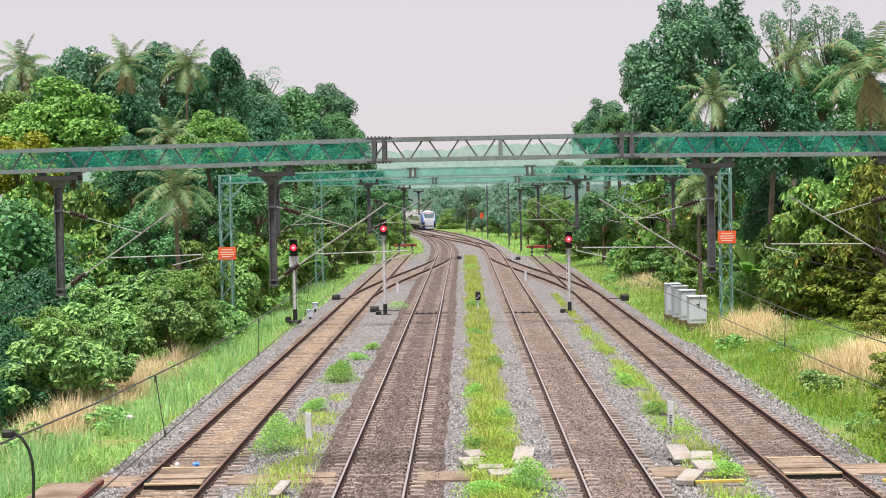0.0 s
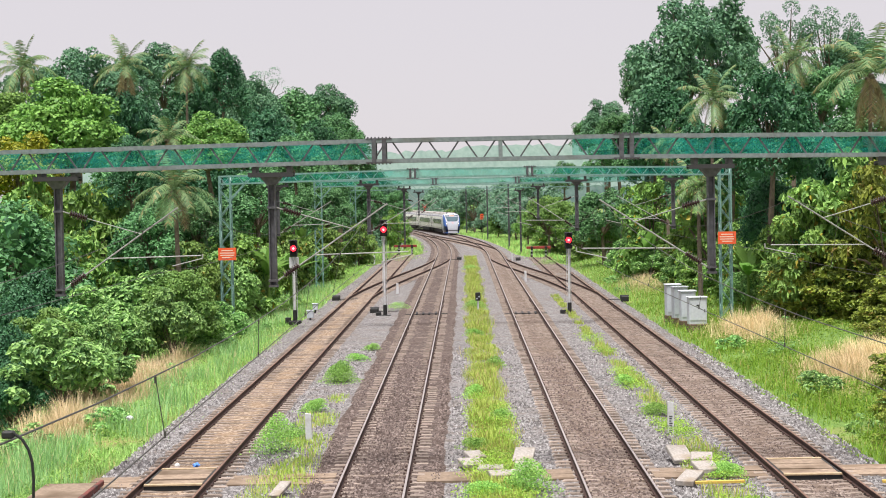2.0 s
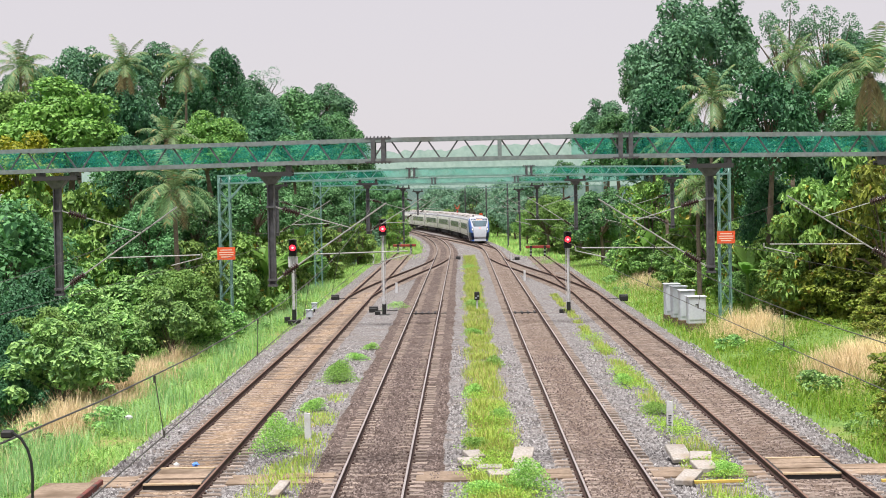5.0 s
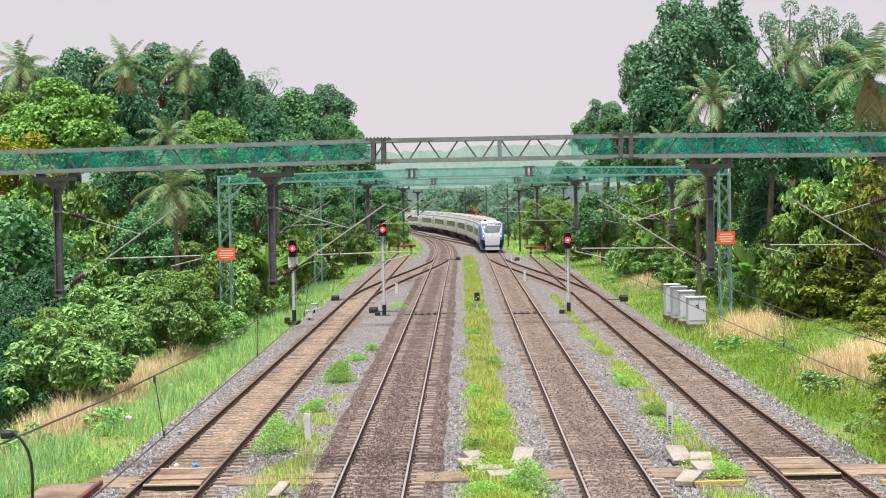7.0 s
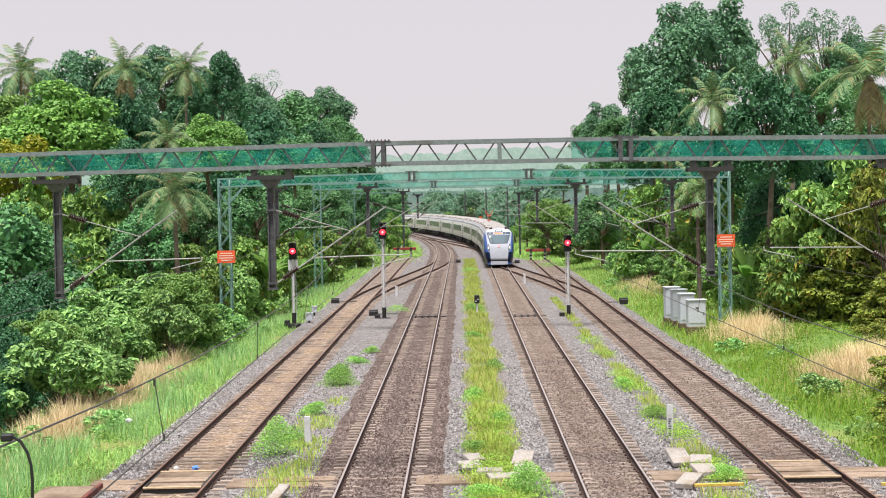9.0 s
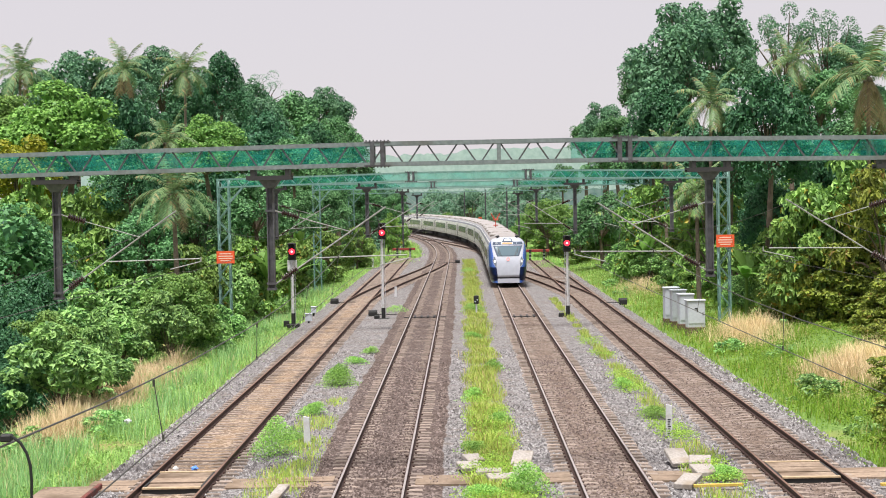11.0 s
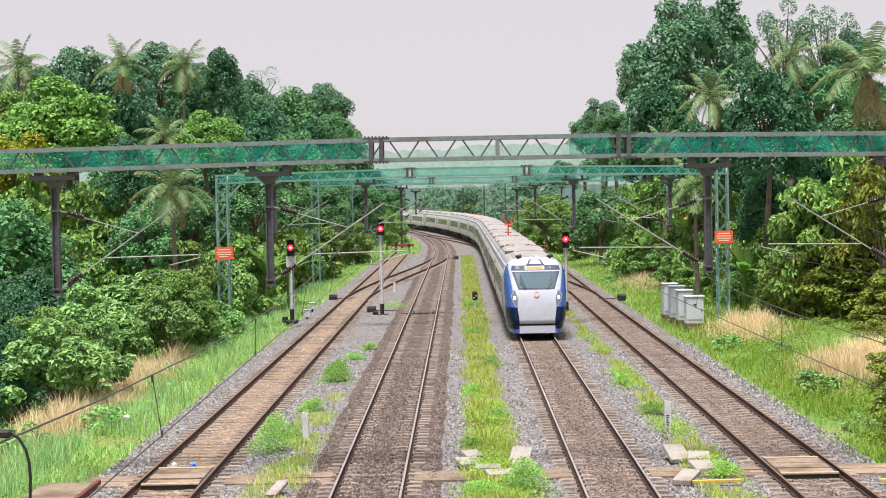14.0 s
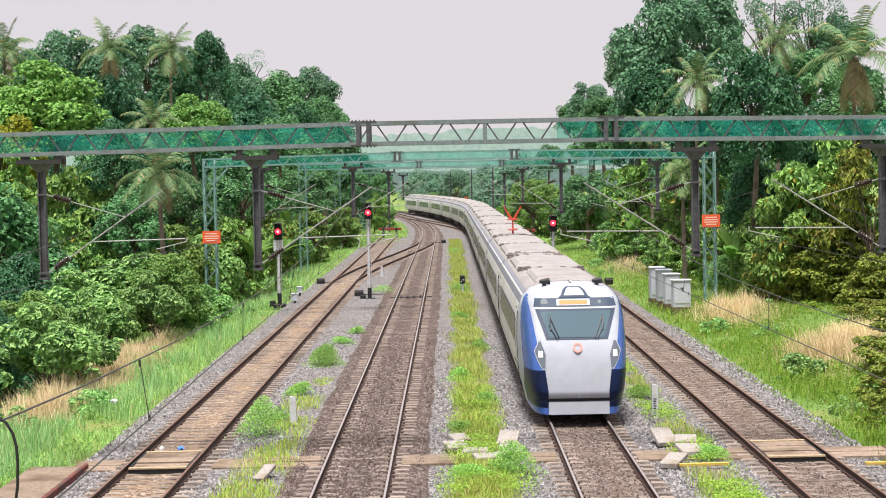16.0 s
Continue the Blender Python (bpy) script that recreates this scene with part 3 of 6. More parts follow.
gantry(147.0, -13.1, 16.7, 8.46, 8.90, 0.6, (-12.8, 16.4), (-2.5, 4.8), tilt=0.006, net=((-13, 16.4),), steel=M_GREEN_STEEL, panel=0.55, chord=0.085)
for mx, s, tk in ((-5.2, 1, 1), (6.6, -1, 2)):
    drop_mast(mx, 147.0, 8.05, 5.2, s, TRACKS[tk], 2.0)
gantry(195.0, -13.2, 17.0, 8.20, 8.65, 0.6, (-12.9, 16.7), (), steel=M_GREEN_STEEL, panel=0.6, chord=0.085)
for mx, s, tk in ((-5.2, 1, 1), (6.6, -1, 2)):
    drop_mast(mx, 195.0, 7.85, 5.2, s, TRACKS[tk], 2.0)


# ---- wires ----
SUPPORTS = (-8.0, 46.0, 97.0, 147.0, 195.0, 243.0, 292.0, 340.0, 390.0)


def wire_run(f, end, zc=5.54, zm=7.17, sag=1.2, lead=0.0):
    w = thing("catenary_wires", "thin dark contact wire hung by droppers from a sagging wire", "overhead wire", group="overhead wires")
    cat, con, drops = [], [], []
    for a, b in zip(SUPPORTS, SUPPORTS[1:]):
        if a > end:
            break
        n = 14
        for i in range(n + 1):
            u = i / n
            y = a + (b - a) * u
            z = zm - sag * 4 * u * (1 - u)
            cat.append((f(y) + lead, y, z))
            con.append((f(y) + lead + 0.2 * math.cos(math.pi * u), y, zc))
        y = a + (7.8 if a < 0 else 3.75)
        while y < b - 2:
            u = (y - a) / (b - a)
            drops.append((f(y) + lead, y, zm - sag * 4 * u * (1 - u), f(y) + lead + 0.2 * math.cos(math.pi * u)))
            y += 6.75
    part("messenger_wire", chain(BM(), cat, 0.0062, 6), M_WIRE, w)
    part("contact_wire", chain(BM(), con, 0.0062, 6), M_WIRE, w)
    for x, y, z, xc in drops:
        if y > 130:
            continue
        bm = BM()
        tube(bm, (x, y, z), (xc, y, zc), 0.0045, 5)
        for zz in (z - 0.02, zc + 0.02):
            tube(bm, (x if zz > zc + 0.1 else xc, y, zz - 0.035), (x if zz > zc + 0.1 else xc, y, zz + 0.02), 0.011, 6)
        part("dropper", bm, M_WIRE, w)


wire_run(t1, 190)
wire_run(t2, 330)
wire_run(t3, 330)
wire_run(t4, 190)

# ---- the train ----
M_CREAM = material("cream_white_paint", (0.66, 0.645, 0.63), (0.74, 0.73, 0.715), 1.2, 0.4, stain=(0.47, 0.44, 0.39), stain_size=0.5, stain_cut=0.62)
M_WHITE = material("white_gloss_paint", (0.385, 0.405, 0.465), (0.43, 0.45, 0.51), 1.5, 0.5, stain=(0.35, 0.35, 0.375), stain_size=0.8, stain_cut=0.62, spec=0.25)
M_BLUE = material("blue_gloss_paint", (0.045, 0.105, 0.36), (0.065, 0.14, 0.44), 0.8, 0.25)
M_NAVY = material("navy_gloss_paint", (0.003, 0.008, 0.035), (0.005, 0.014, 0.06), 0.8, 0.35, spec=0.25)
M_ROOF = material("dusty_roof_paint", (0.25, 0.232, 0.226), (0.33, 0.31, 0.303), 0.9, 0.75, 0.006, stain=(0.24, 0.205, 0.18), stain_size=0.7, stain_cut=0.60)
M_ROOF_EDGE = material("grey_blue_roof_edge", (0.17, 0.175, 0.215), (0.23, 0.235, 0.275), 0.9, 0.5, stain=(0.24, 0.22, 0.21), stain_size=0.8, stain_cut=0.6)
M_GEAR = material("dusty_roof_gear", (0.12, 0.10, 0.09), (0.22, 0.19, 0.17), 0.3, 0.8, 0.01)
M_UNDER = material("dark_underframe", (0.018, 0.020, 0.027), (0.05, 0.046, 0.045), 0.4, 0.8, 0.01)
M_TINT = plain("tinted_window_glass", (0.085, 0.09, 0.092), 0.22, spec=0.5)
M_SCREEN = plain("windscreen_glass", (0.075, 0.125, 0.155), 0.08, spec=0.8)
M_BLACK = plain("black_rubber", (0.012, 0.012, 0.014), 0.45)
M_GREYBLACK = plain("slate_panel", (0.050, 0.068, 0.105), 0.55, spec=0.2)
M_LED = plain("orange_display", (0.72, 0.19, 0.05), 0.6, emit=0.12)
M_LAMP = plain("lit_headlamp", (0.95, 0.93, 0.90), 0.2, emit=0.45)
M_LENS = plain("lamp_lens", (0.46, 0.50, 0.55), 0.12)
M_HEADLENS = plain("smoked_headlight_glass", (0.13, 0.15, 0.18), 0.1)
M_RED = material("red_paint", (0.50, 0.05, 0.03), (0.62, 0.08, 0.05), 0.4, 0.5)
M_LOGO = plain("red_ring_paint", (0.72, 0.24, 0.21), 0.5)

CAR = 24.0
SECTION = [(1.47, 0.62), (1.56, 0.95), (1.60, 1.40), (1.62, 2.10), (1.60, 2.80), (1.55, 3.15), (1.44, 3.46), (1.18, 3.70), (0.65, 3.84), (0.0, 3.88)]


def side_x(z):
    for (xa, za), (xb, zb) in zip(SECTION, SECTION[1:]):
        if za <= z <= zb:
            return xa + (xb - xa) * (z - za) / (zb - za)
    return SECTION[0][0] if z < 1 else 0.0


def shell(y0, y1, lo, hi, mat, parent, name):
    """The body's skin between two heights, both sides, from y0 to y1."""
    pts = [p for p in SECTION if lo <= p[1] <= hi]
    ring = [(-x, z) for x, z in pts] + [(x, z) for x, z in reversed(pts) if x > 0]
    bm = BM()
    rows = [[bm.verts.new((x, y, z)) for x, z in ring] for y in (y0, y1)]
    for i in range(len(ring) - 1):
        bm.faces.new((rows[0][i], rows[0][i + 1], rows[1][i + 1], rows[1][i]))
    bm.faces.new(rows[0][::-1])
    bm.faces.new(rows[1])
    return part(name, bm, mat, parent)


def side_panel(name, s, y0, y1, z0, z1, mat, parent, proud=0.012, label=""):
    """A thin panel that follows the curved side s (-1 or 1)."""
    bm = BM()
    zs = [z0 + (z1 - z0) * i / 4 for i in range(5)]
    out = [[bm.verts.new((s * (side_x(z) + proud), y, z)) for z in zs] for y in (y0, y1)]
    inn = [[bm.verts.new((s * (side_x(z) - 0.02), y, z)) for z in zs] for y in (y0, y1)]
    for i in range(4):
        bm.faces.new((out[0][i], out[1][i], out[1][i + 1], out[0][i + 1]) if s > 0 else (out[0][i], out[0][i + 1], out[1][i + 1], out[1][i]))
    for a, b in ((0, 0), (1, 4)):
        bm.faces.new((out[0][b], inn[0][b], inn[1][b], out[1][b]))
    for k in (0, 1):
        for i in range(4):
            bm.faces.new((out[k][i], out[k][i + 1], inn[k][i + 1], inn[k][i]))
    bmesh.ops.recalc_face_normals(bm, faces=bm.faces)
    return part(name, bm, mat, parent, label)


def roof_cover(y0, y1, parent, half=1.22, h=0.035):
    """A long raised roof fairing with tapered ends."""
    bm = BM()
    zb = 3.62
    low = [(-half, y0 + 1.0), (-half * 0.55, y0), (half * 0.55, y0), (half, y0 + 1.0), (half, y1 - 1.0), (half * 0.55, y1), (-half * 0.55, y1), (-half, y1 - 1.0)]
    mid, half_len = (y0 + y1) / 2, (y1 - y0) / 2
    rings = []
    for side, cut, z in ((1.0, 0.0, zb), (0.97, 0.55, 3.80), (0.86, 1.15, 3.88 + h * 0.7), (0.5, 1.5, 3.90 + h)):
        rings.append([bm.verts.new((x * side, mid + (y - mid) * (half_len - cut) / half_len, z)) for x, y in low])
    for a, b in zip(rings, rings[1:]):
        for i in range(8):
            bm.faces.new((a[i], a[(i + 1) % 8], b[(i + 1) % 8], b[i]))
    bm.faces.new(rings[-1])
    return part("roof_cover", bm, M_ROOF, parent)


def roof_gear(y, parent, seed):
    rnd = random.Random(seed)
    bm = BM()
    for side in (-1, 1):
        for k in range(4):
            x, yy = side * rnd.uniform(0.55, 1.12), y + rnd.uniform(-0.5, 0.5)
            w, d, h = rnd.uniform(0.10, 0.26), rnd.uniform(0.15, 0.40), rnd.uniform(-0.06, 0.05)
            box(bm, x - w / 2, x + w / 2, yy - d / 2, yy + d / 2, 3.60, 3.86 + h, 0.02)
        for k in range(3):
            tube(bm, (side * 0.35, y - 0.6 + k * 0.3, 3.87), (side * 1.22, y + 0.1 + k * 0.3, 3.74), 0.022, 6)
            tube(bm, (side * (0.7 + 0.2 * k), y - 1.0, 3.80), (side * (0.7 + 0.2 * k), y + 1.0, 3.80), 0.020, 6)
    gear = part("roof_equipment", bm, M_GEAR, parent)
    gear["kind"] = "stuff"
    return gear


def bogie(y, parent):
    b = part("bogie", box(box(BM(), -1.12, -1.0, y - 1.7, y + 1.7, 0.42, 0.66, 0.03), 1.0, 1.12, y - 1.7, y + 1.7, 0.42, 0.66, 0.03), M_UNDER, parent)
    bm = BM()
    box(bm, -1.0, 1.0, y - 0.25, y + 0.25, 0.42, 0.60, 0.03)
    part("bolster", bm, M_UNDER, b)
    for o in (-1.4, 1.4):
        for s in (-1, 1):
            bm = BM()
            tube(bm, (s * 0.80, y + o, 0.46), (s * 0.93, y + o, 0.46), 0.46, 20)
            tube(bm, (s * 0.93, y + o, 0.46), (s * 1.16, y + o, 0.46), 0.13, 10)
            part("wheel", bm, M_UNDER, b)
    return b


def car_shell(c, y0, doors):
    shell(y0, CAR - 0.28, 0.94, 3.9, M_CREAM, c, "body")
    top = [(1.30, 3.60), (1.18, 3.71), (0.65, 3.85), (0.0, 3.89)]
    ring = [(-x, z) for x, z in top] + [(x, z) for x, z in top[-2::-1]]
    bm = BM()
    rows = [[bm.verts.new((x, y, z)) for x, z in ring] for y in (y0 + (0.0 if y0 < 1 else 0.05), CAR - 0.30)]
    for i in range(len(ring) - 1):
        bm.faces.new((rows[0][i], rows[0][i + 1], rows[1][i + 1], rows[1][i]))
    part("roof_skin", bm, M_ROOF, c, smooth=True)
    for s in (-1, 1):
        side_panel("roof_edge", s, y0, CAR - 0.30, 3.20, 3.60, M_ROOF_EDGE, c, 0.008)
        first = 3.1 if y0 < 1 else y0 + 1.9
        side_panel("window_band", s, first - 0.06, 20.9, 1.84, 2.72, M_GREYBLACK, c, 0.008, "black glazing band")
        n = 8 if y0 < 1 else 6
        w = (20.84 - first) / n
        for i in range(n):
            side_panel("window", s, first + i * w + 0.05, first + (i + 1) * w - 0.05, 1.88, 2.68, M_TINT, c, 0.016)
        for d0 in doors:
            side_panel("door_gap", s, d0 - 0.05, d0 + 1.05, 1.02, 3.0, M_UNDER, c, 0.004)
            dr = side_panel("door", s, d0, d0 + 1.0, 1.05, 2.96, M_CREAM, c, 0.012)
            side_panel("door_window", s, d0 + 0.28, d0 + 0.72, 1.75, 2.65, M_TINT, dr, 0.02)
        side_panel("sill_line", s, y0 + 0.1, CAR - 0.4, 1.12, 1.16, M_ROOF_EDGE, c, 0.007)
    bm = BM()
    box(bm, -1.34, 1.34, 5.8, 18.2, 0.30, 0.93, 0.05)
    box(bm, -1.05, 1.05, 1.2, 5.8, 0.70, 0.935, 0.02)
    box(bm, -1.05, 1.05, 18.2, 23.4, 0.70, 0.935, 0.02)
    for i in range(6):
        box(bm, -1.45, -1.33, 6.2 + i * 2.0, 7.7 + i * 2.0, 0.36, 0.86, 0.03)
        box(bm, 1.33, 1.45, 6.2 + i * 2.0, 7.7 + i * 2.0, 0.36, 0.86, 0.03)
    part("underframe_box", bm, M_UNDER, c)
    bogie(3.4, c)
    bogie(20.6, c)
    for s in (-1, 1):
        for y in (y0, CAR - 0.52):
            side_panel("end_seal", s, y, y + 0.22, 0.96, 3.55, M_UNDER, c, 0.014)
    bm = BM()
    box(bm, -1.2, 1.2, CAR - 0.28, CAR + 0.26, 0.9, 3.55, 0.06)
    part("gangway", bm, M_BLACK, c)


def middle_car():
    c = thing("passenger_car", "cream white passenger car with long tinted windows and dusty roof", "train car", group="cars of the train")
    car_shell(c, 0.28, (1.1, 21.6))
    roof_cover(1.6, 11.2, c)
    roof_cover(12.8, 22.4, c)
    for y in (0.9, 12.0, 23.1):
        roof_gear(y, c, int(y))
    return c


NOSE_Y = [(0.22, 0.04), (0.60, 0.07), (0.66, 0.14), (0.72, 0.0), (1.10, 0.04), (1.60, 0.13), (2.05, 0.27), (2.40, 0.45), (3.25, 1.05), (3.50, 1.30), (3.70, 1.62), (3.82, 2.05), (3.88, 2.7)]


def nose_front(z):
    for (za, a), (zb, b) in zip(NOSE_Y, NOSE_Y[1:]):
        if za <= z <= zb:
            return a + (b - a) * (z - za) / (zb - za)
    return NOSE_Y[0][1] if z < 1 else NOSE_Y[-1][1]


NOSE_LEN = 4.0


def nose_w(z):
    return side_x(z) if z > 0.62 else 1.38 + 0.09 * (z - 0.22) / 0.4


def nose_point(x, z, proud=0.0):
    w = nose_w(z)
    u = min(1.0, abs(x) / max(w, 1e-4))
    f = nose_front(z)
    k = 1 - (1 - u ** 11.0) ** (1 / 1.7) if u < 1 else 1.0
    return Vector((x * (1 + proud * 0.4 * u), f + (NOSE_LEN - f) * k - proud, z + proud * 0.3 * (1 if z > 2.3 else 0)))


def patch(name, zs, inner, outer, mat, parent, s=1, proud=0.012, cols=8, label=""):
    """A panel on the nose: for each height, from x=inner(z) to x=outer(z) on side s."""
    bm = BM()
    rows = []
    for z in zs:
        a, b = inner(z), outer(z)
        rows.append([bm.verts.new(nose_point(s * (a + (b - a) * i / cols), z, proud)) for i in range(cols + 1)])
    for p, q in zip(rows, rows[1:]):
        for i in range(cols):
            bm.faces.new((p[i], p[i + 1], q[i + 1], q[i]) if s > 0 else (p[i + 1], p[i], q[i], q[i + 1]))
    return part(name, bm, mat, parent, label, smooth=True)


def lerp_table(rows):
    def f(z):
        rs = sorted(rows)
        if z <= rs[0][0]:
            return rs[0][1]
        for (a, va), (b, vb) in zip(rs, rs[1:]):
            if a <= z <= b:
                return va + (vb - va) * (z - a) / (b - a)
        return rs[-1][1]
    return f


def steps(a, b, n):
    return [a + (b - a) * i / n for i in range(n + 1)]


def front_car():
    c = thing("driving_car", "white and blue streamlined driving car with a wide raked windscreen", "train car", group="cars of the train")
    car_shell(c, NOSE_LEN - 0.02, (4.75, 21.6))
    # skin of the nose
    zs = [0.22, 0.4, 0.60, 0.66, 0.72, 0.9, 1.1, 1.35, 1.6, 1.85, 2.05, 2.4, 2.7, 3.0, 3.15, 3.25, 3.4, 3.5, 3.6, 3.7, 3.77, 3.82, 3.86, 3.878]
    bm = BM()
    us = [-1 + 2 * i / 56 for i in range(57)]
    us = [math.copysign(1 - (1 - abs(u)) ** 1.6, u) for u in us]
    rows = [[bm.verts.new(nose_point(u * nose_w(z), z)) for u in us] for z in zs]
    for p, q in zip(rows, rows[1:]):
        for i in range(56):
            bm.faces.new((p[i], p[i + 1], q[i + 1], q[i]))
    part("nose", bm, M_WHITE, c, smooth=True)
    inner = lerp_table([(0.25, 0.88), (0.9, 0.88), (1.5, 0.96), (2.0, 1.12), (2.7, 1.24), (3.2, 1.32), (3.45, 1.36), (3.55, 1.30)])
    outer_up = lerp_table([(1.5, 1.52), (2.0, 1.55), (2.6, 1.565), (3.0, 1.54), (3.2, 1.51), (3.45, 1.425), (3.55, 1.33)])
    outer_low = lerp_table([(0.25, 1.36), (0.62, 1.43), (0.9, 1.50), (1.5, 1.52)])
    for s in (-1, 1):
        patch("blue_sweep", steps(1.5, 3.55, 16), inner, outer_up, M_BLUE, c, s, 0.014, 10, "glossy blue side sweep")
        patch("cheek", [0.415, 0.5, 0.60, 0.66, 0.72, 0.9, 1.1, 1.3, 1.5], inner, outer_low, M_NAVY, c, s, 0.014, 10, "dark navy lower cheek")
        patch("bumper_corner", steps(0.22, 0.408, 3), inner, outer_low, M_BLUE, c, s, 0.016, 8)
        hz = lerp_table([(1.50, 0.96), (1.95, 0.93), (2.35, 1.07)])
        ho = lerp_table([(1.50, 1.00), (1.75, 1.14), (2.05, 1.24), (2.35, 1.10)])
        patch("headlight_rim", steps(1.52, 2.38, 8), lambda z: hz(z) - 0.025, lambda z: ho(z) + 0.025, M_WHITE, c, s, 0.018, 4)
        h = patch("headlight", steps(1.56, 2.32, 8), hz, ho, M_HEADLENS, c, s, 0.023, 4, "slanted headlight with a clear lens")
        patch("lamp", steps(1.88, 2.06, 5), lambda z: 1.02, lambda z: 1.14, M_LAMP, h, s, 0.028, 4)
    patch("cowcatcher", steps(0.22, 0.58, 4), lambda z: -0.87, lambda z: 0.87, M_WHITE, c, 1, 0.05, 10, "white snow-plough bumper")
    patch("coupler_gap", steps(0.60, 0.68, 3), lambda z: -0.90, lambda z: 0.90, M_BLACK, c, 1, 0.02, 10)
    patch("hatch_seam", steps(0.72, 1.95, 8), lambda z: -0.008, lambda z: 0.008, M_LENS, c, 1, 0.006, 1)
    wt = lerp_table([(2.34, 0.89), (3.24, 1.19)])
    patch("windscreen_frame", steps(2.36, 3.22, 8), lambda z: -wt(z), wt, M_GREYBLACK, c, 1, 0.012, 20)
    ws = patch("windscreen", steps(2.42, 3.15, 8), lambda z: -wt(z) + 0.12, lambda z: wt(z) - 0.12, M_SCREEN, c, 1, 0.02, 20, "raked windscreen reflecting the sky")
    for s in (-1, 1):
        bm = BM()
        a, b = nose_point(s * 0.52, 2.40, 0.05), nose_point(s * 0.76, 2.98, 0.05)
        tube(bm, a, b, 0.014, 6)
        tube(bm, nose_point(s * 0.58, 2.37, 0.05), nose_point(s * 0.80, 2.75, 0.05), 0.012, 6)
        tube(bm, nose_point(s * 0.76, 2.62, 0.06), nose_point(s * 0.77, 3.06, 0.06), 0.018, 6)
        part("wiper", bm, M_BLACK, c)
    wb = lerp_table([(3.30, 1.22), (3.52, 1.17)])
    pn = patch("sign_panel", steps(3.28, 3.52, 5), lambda z: -wb(z), wb, M_GREYBLACK, c, 1, 0.012, 20, "slate panel with round lamps and display")
    sg = patch("sign_frame", steps(3.31, 3.49, 4), lambda z: -0.54, lambda z: 0.44, M_LENS, c, 1, 0.024, 10)
    patch("destination_sign", steps(3.34, 3.46, 3), lambda z: -0.46, lambda z: 0.36, M_LED, c, 1, 0.034, 8, "glowing orange destination display")
    for x, r in ((-0.90, 0.11), (0.72, 0.05)):
        bm = BM()
        ctr = nose_point(x, 3.40, 0.03)
        tube(bm, ctr + Vector((0, 0.03, 0)), ctr + Vector((0, -0.015, 0)), r, 18)
        part("round_lamp", bm, M_LENS, c)
    tw = lerp_table([(3.52, 0.50), (3.58, 0.40), (3.74, 0.32), (3.82, 0.20)])
    patch("top_lamp_housing", steps(3.525, 3.815, 7), lambda z: -tw(z), tw, M_GREYBLACK, c, 1, 0.03, 8)
    patch("top_lamp", steps(3.58, 3.785, 6), lambda z: -tw(z) + 0.09, lambda z: tw(z) - 0.09, M_LENS, c, 1, 0.045, 8, "rounded roof lamp")
    ctr = nose_point(0, 2.14, 0.02)
    bm = BM()
    k = 20
    rr = [[bm.verts.new((r * math.cos(2 * math.pi * i / k), ctr.y - d + 0.60 * r * math.sin(2 * math.pi * i / k), ctr.z + r * math.sin(2 * math.pi * i / k))) for i in range(k)] for r, d in ((0.14, 0.0), (0.14, 0.012), (0.085, 0.012), (0.085, 0.0))]
    for a, b in zip(rr, rr[1:]):
        for i in range(k):
            bm.faces.new((a[i], a[(i + 1) % k], b[(i + 1) % k], b[i]))
    part("emblem", bm, M_LOGO, c, "plain red ring emblem")
    for s in (-1, 1):
        bm = BM()
        tube(bm, (s * 0.80 - 0.15, 2.86, 3.93), (s * 0.80 + 0.15, 2.86, 3.95), 0.055, 12, 0.10)
        tube(bm, (s * 0.80 - 0.10, 3.02, 3.90), (s * 0.80 + 0.18, 3.02, 3.92), 0.05, 12, 0.085)
        box(bm, s * 0.80 - 0.06, s * 0.80 + 0.06, 2.82, 3.06, 3.66, 3.90, 0.02)
        part("horn", bm, M_BLACK, c)
        # side swoosh and cab window
        side_panel("cab_window", s, NOSE_LEN - 0.0, NOSE_LEN + 0.2, 1.9, 2.8, M_TINT, c, 0.014)
        side_panel("swoosh", s, NOSE_LEN + 0.0, NOSE_LEN + 2.4, 1.18, 1.26, M_NAVY, c, 0.012)
    roof_cover(3.4, 12.2, c, 1.0)
    roof_cover(13.4, 22.4, c)
    for y in (12.8, 23.1):
        roof_gear(y, c, int(y) + 5)
    return c


def pantograph(c, y):
    """A raised red pantograph on a car's roof."""
    bm = BM()
    tube(bm, (0, y, 3.8), (0, y, 4.75), 0.05, 8)
    box(bm, -0.25, 0.25, y - 0.3, y + 0.3, 4.08, 4.16, 0.02)
    p = part("pantograph", bm, M_RED, c, "red pantograph with spread arms")
    for s in (-1, 1):
        bm = BM()
        tube(bm, (s * 0.10, y, 4.70), (s * 0.50, y, 5.45), 0.045, 8)
        tube(bm, (s * 0.44, y, 5.34), (s * 0.04, y + 0.05, 4.76), 0.03, 8)
        part("arm", bm, M_RED, p)
    bm = BM()
    box(bm, -0.34, 0.34, y - 0.12, y + 0.12, 4.66, 4.74, 0.02)
    part("cross_bar", bm, M_RED, p)


LEAD = front_car()
TRAIN = [LEAD]
CARS = 13
LEAD.scale = (1.04, 1, 1.04)
SECOND = middle_car()
SECOND.scale = (1.04, 1, 1.04)
TRAIN.append(SECOND)
PANTO = copy_thing(SECOND, pose(0, 0, 0))
pantograph(PANTO, 1.6)
for i in range(2, CARS):
    TRAIN.append(PANTO if i == 2 else copy_thing(SECOND, pose(0, 0, 0)))

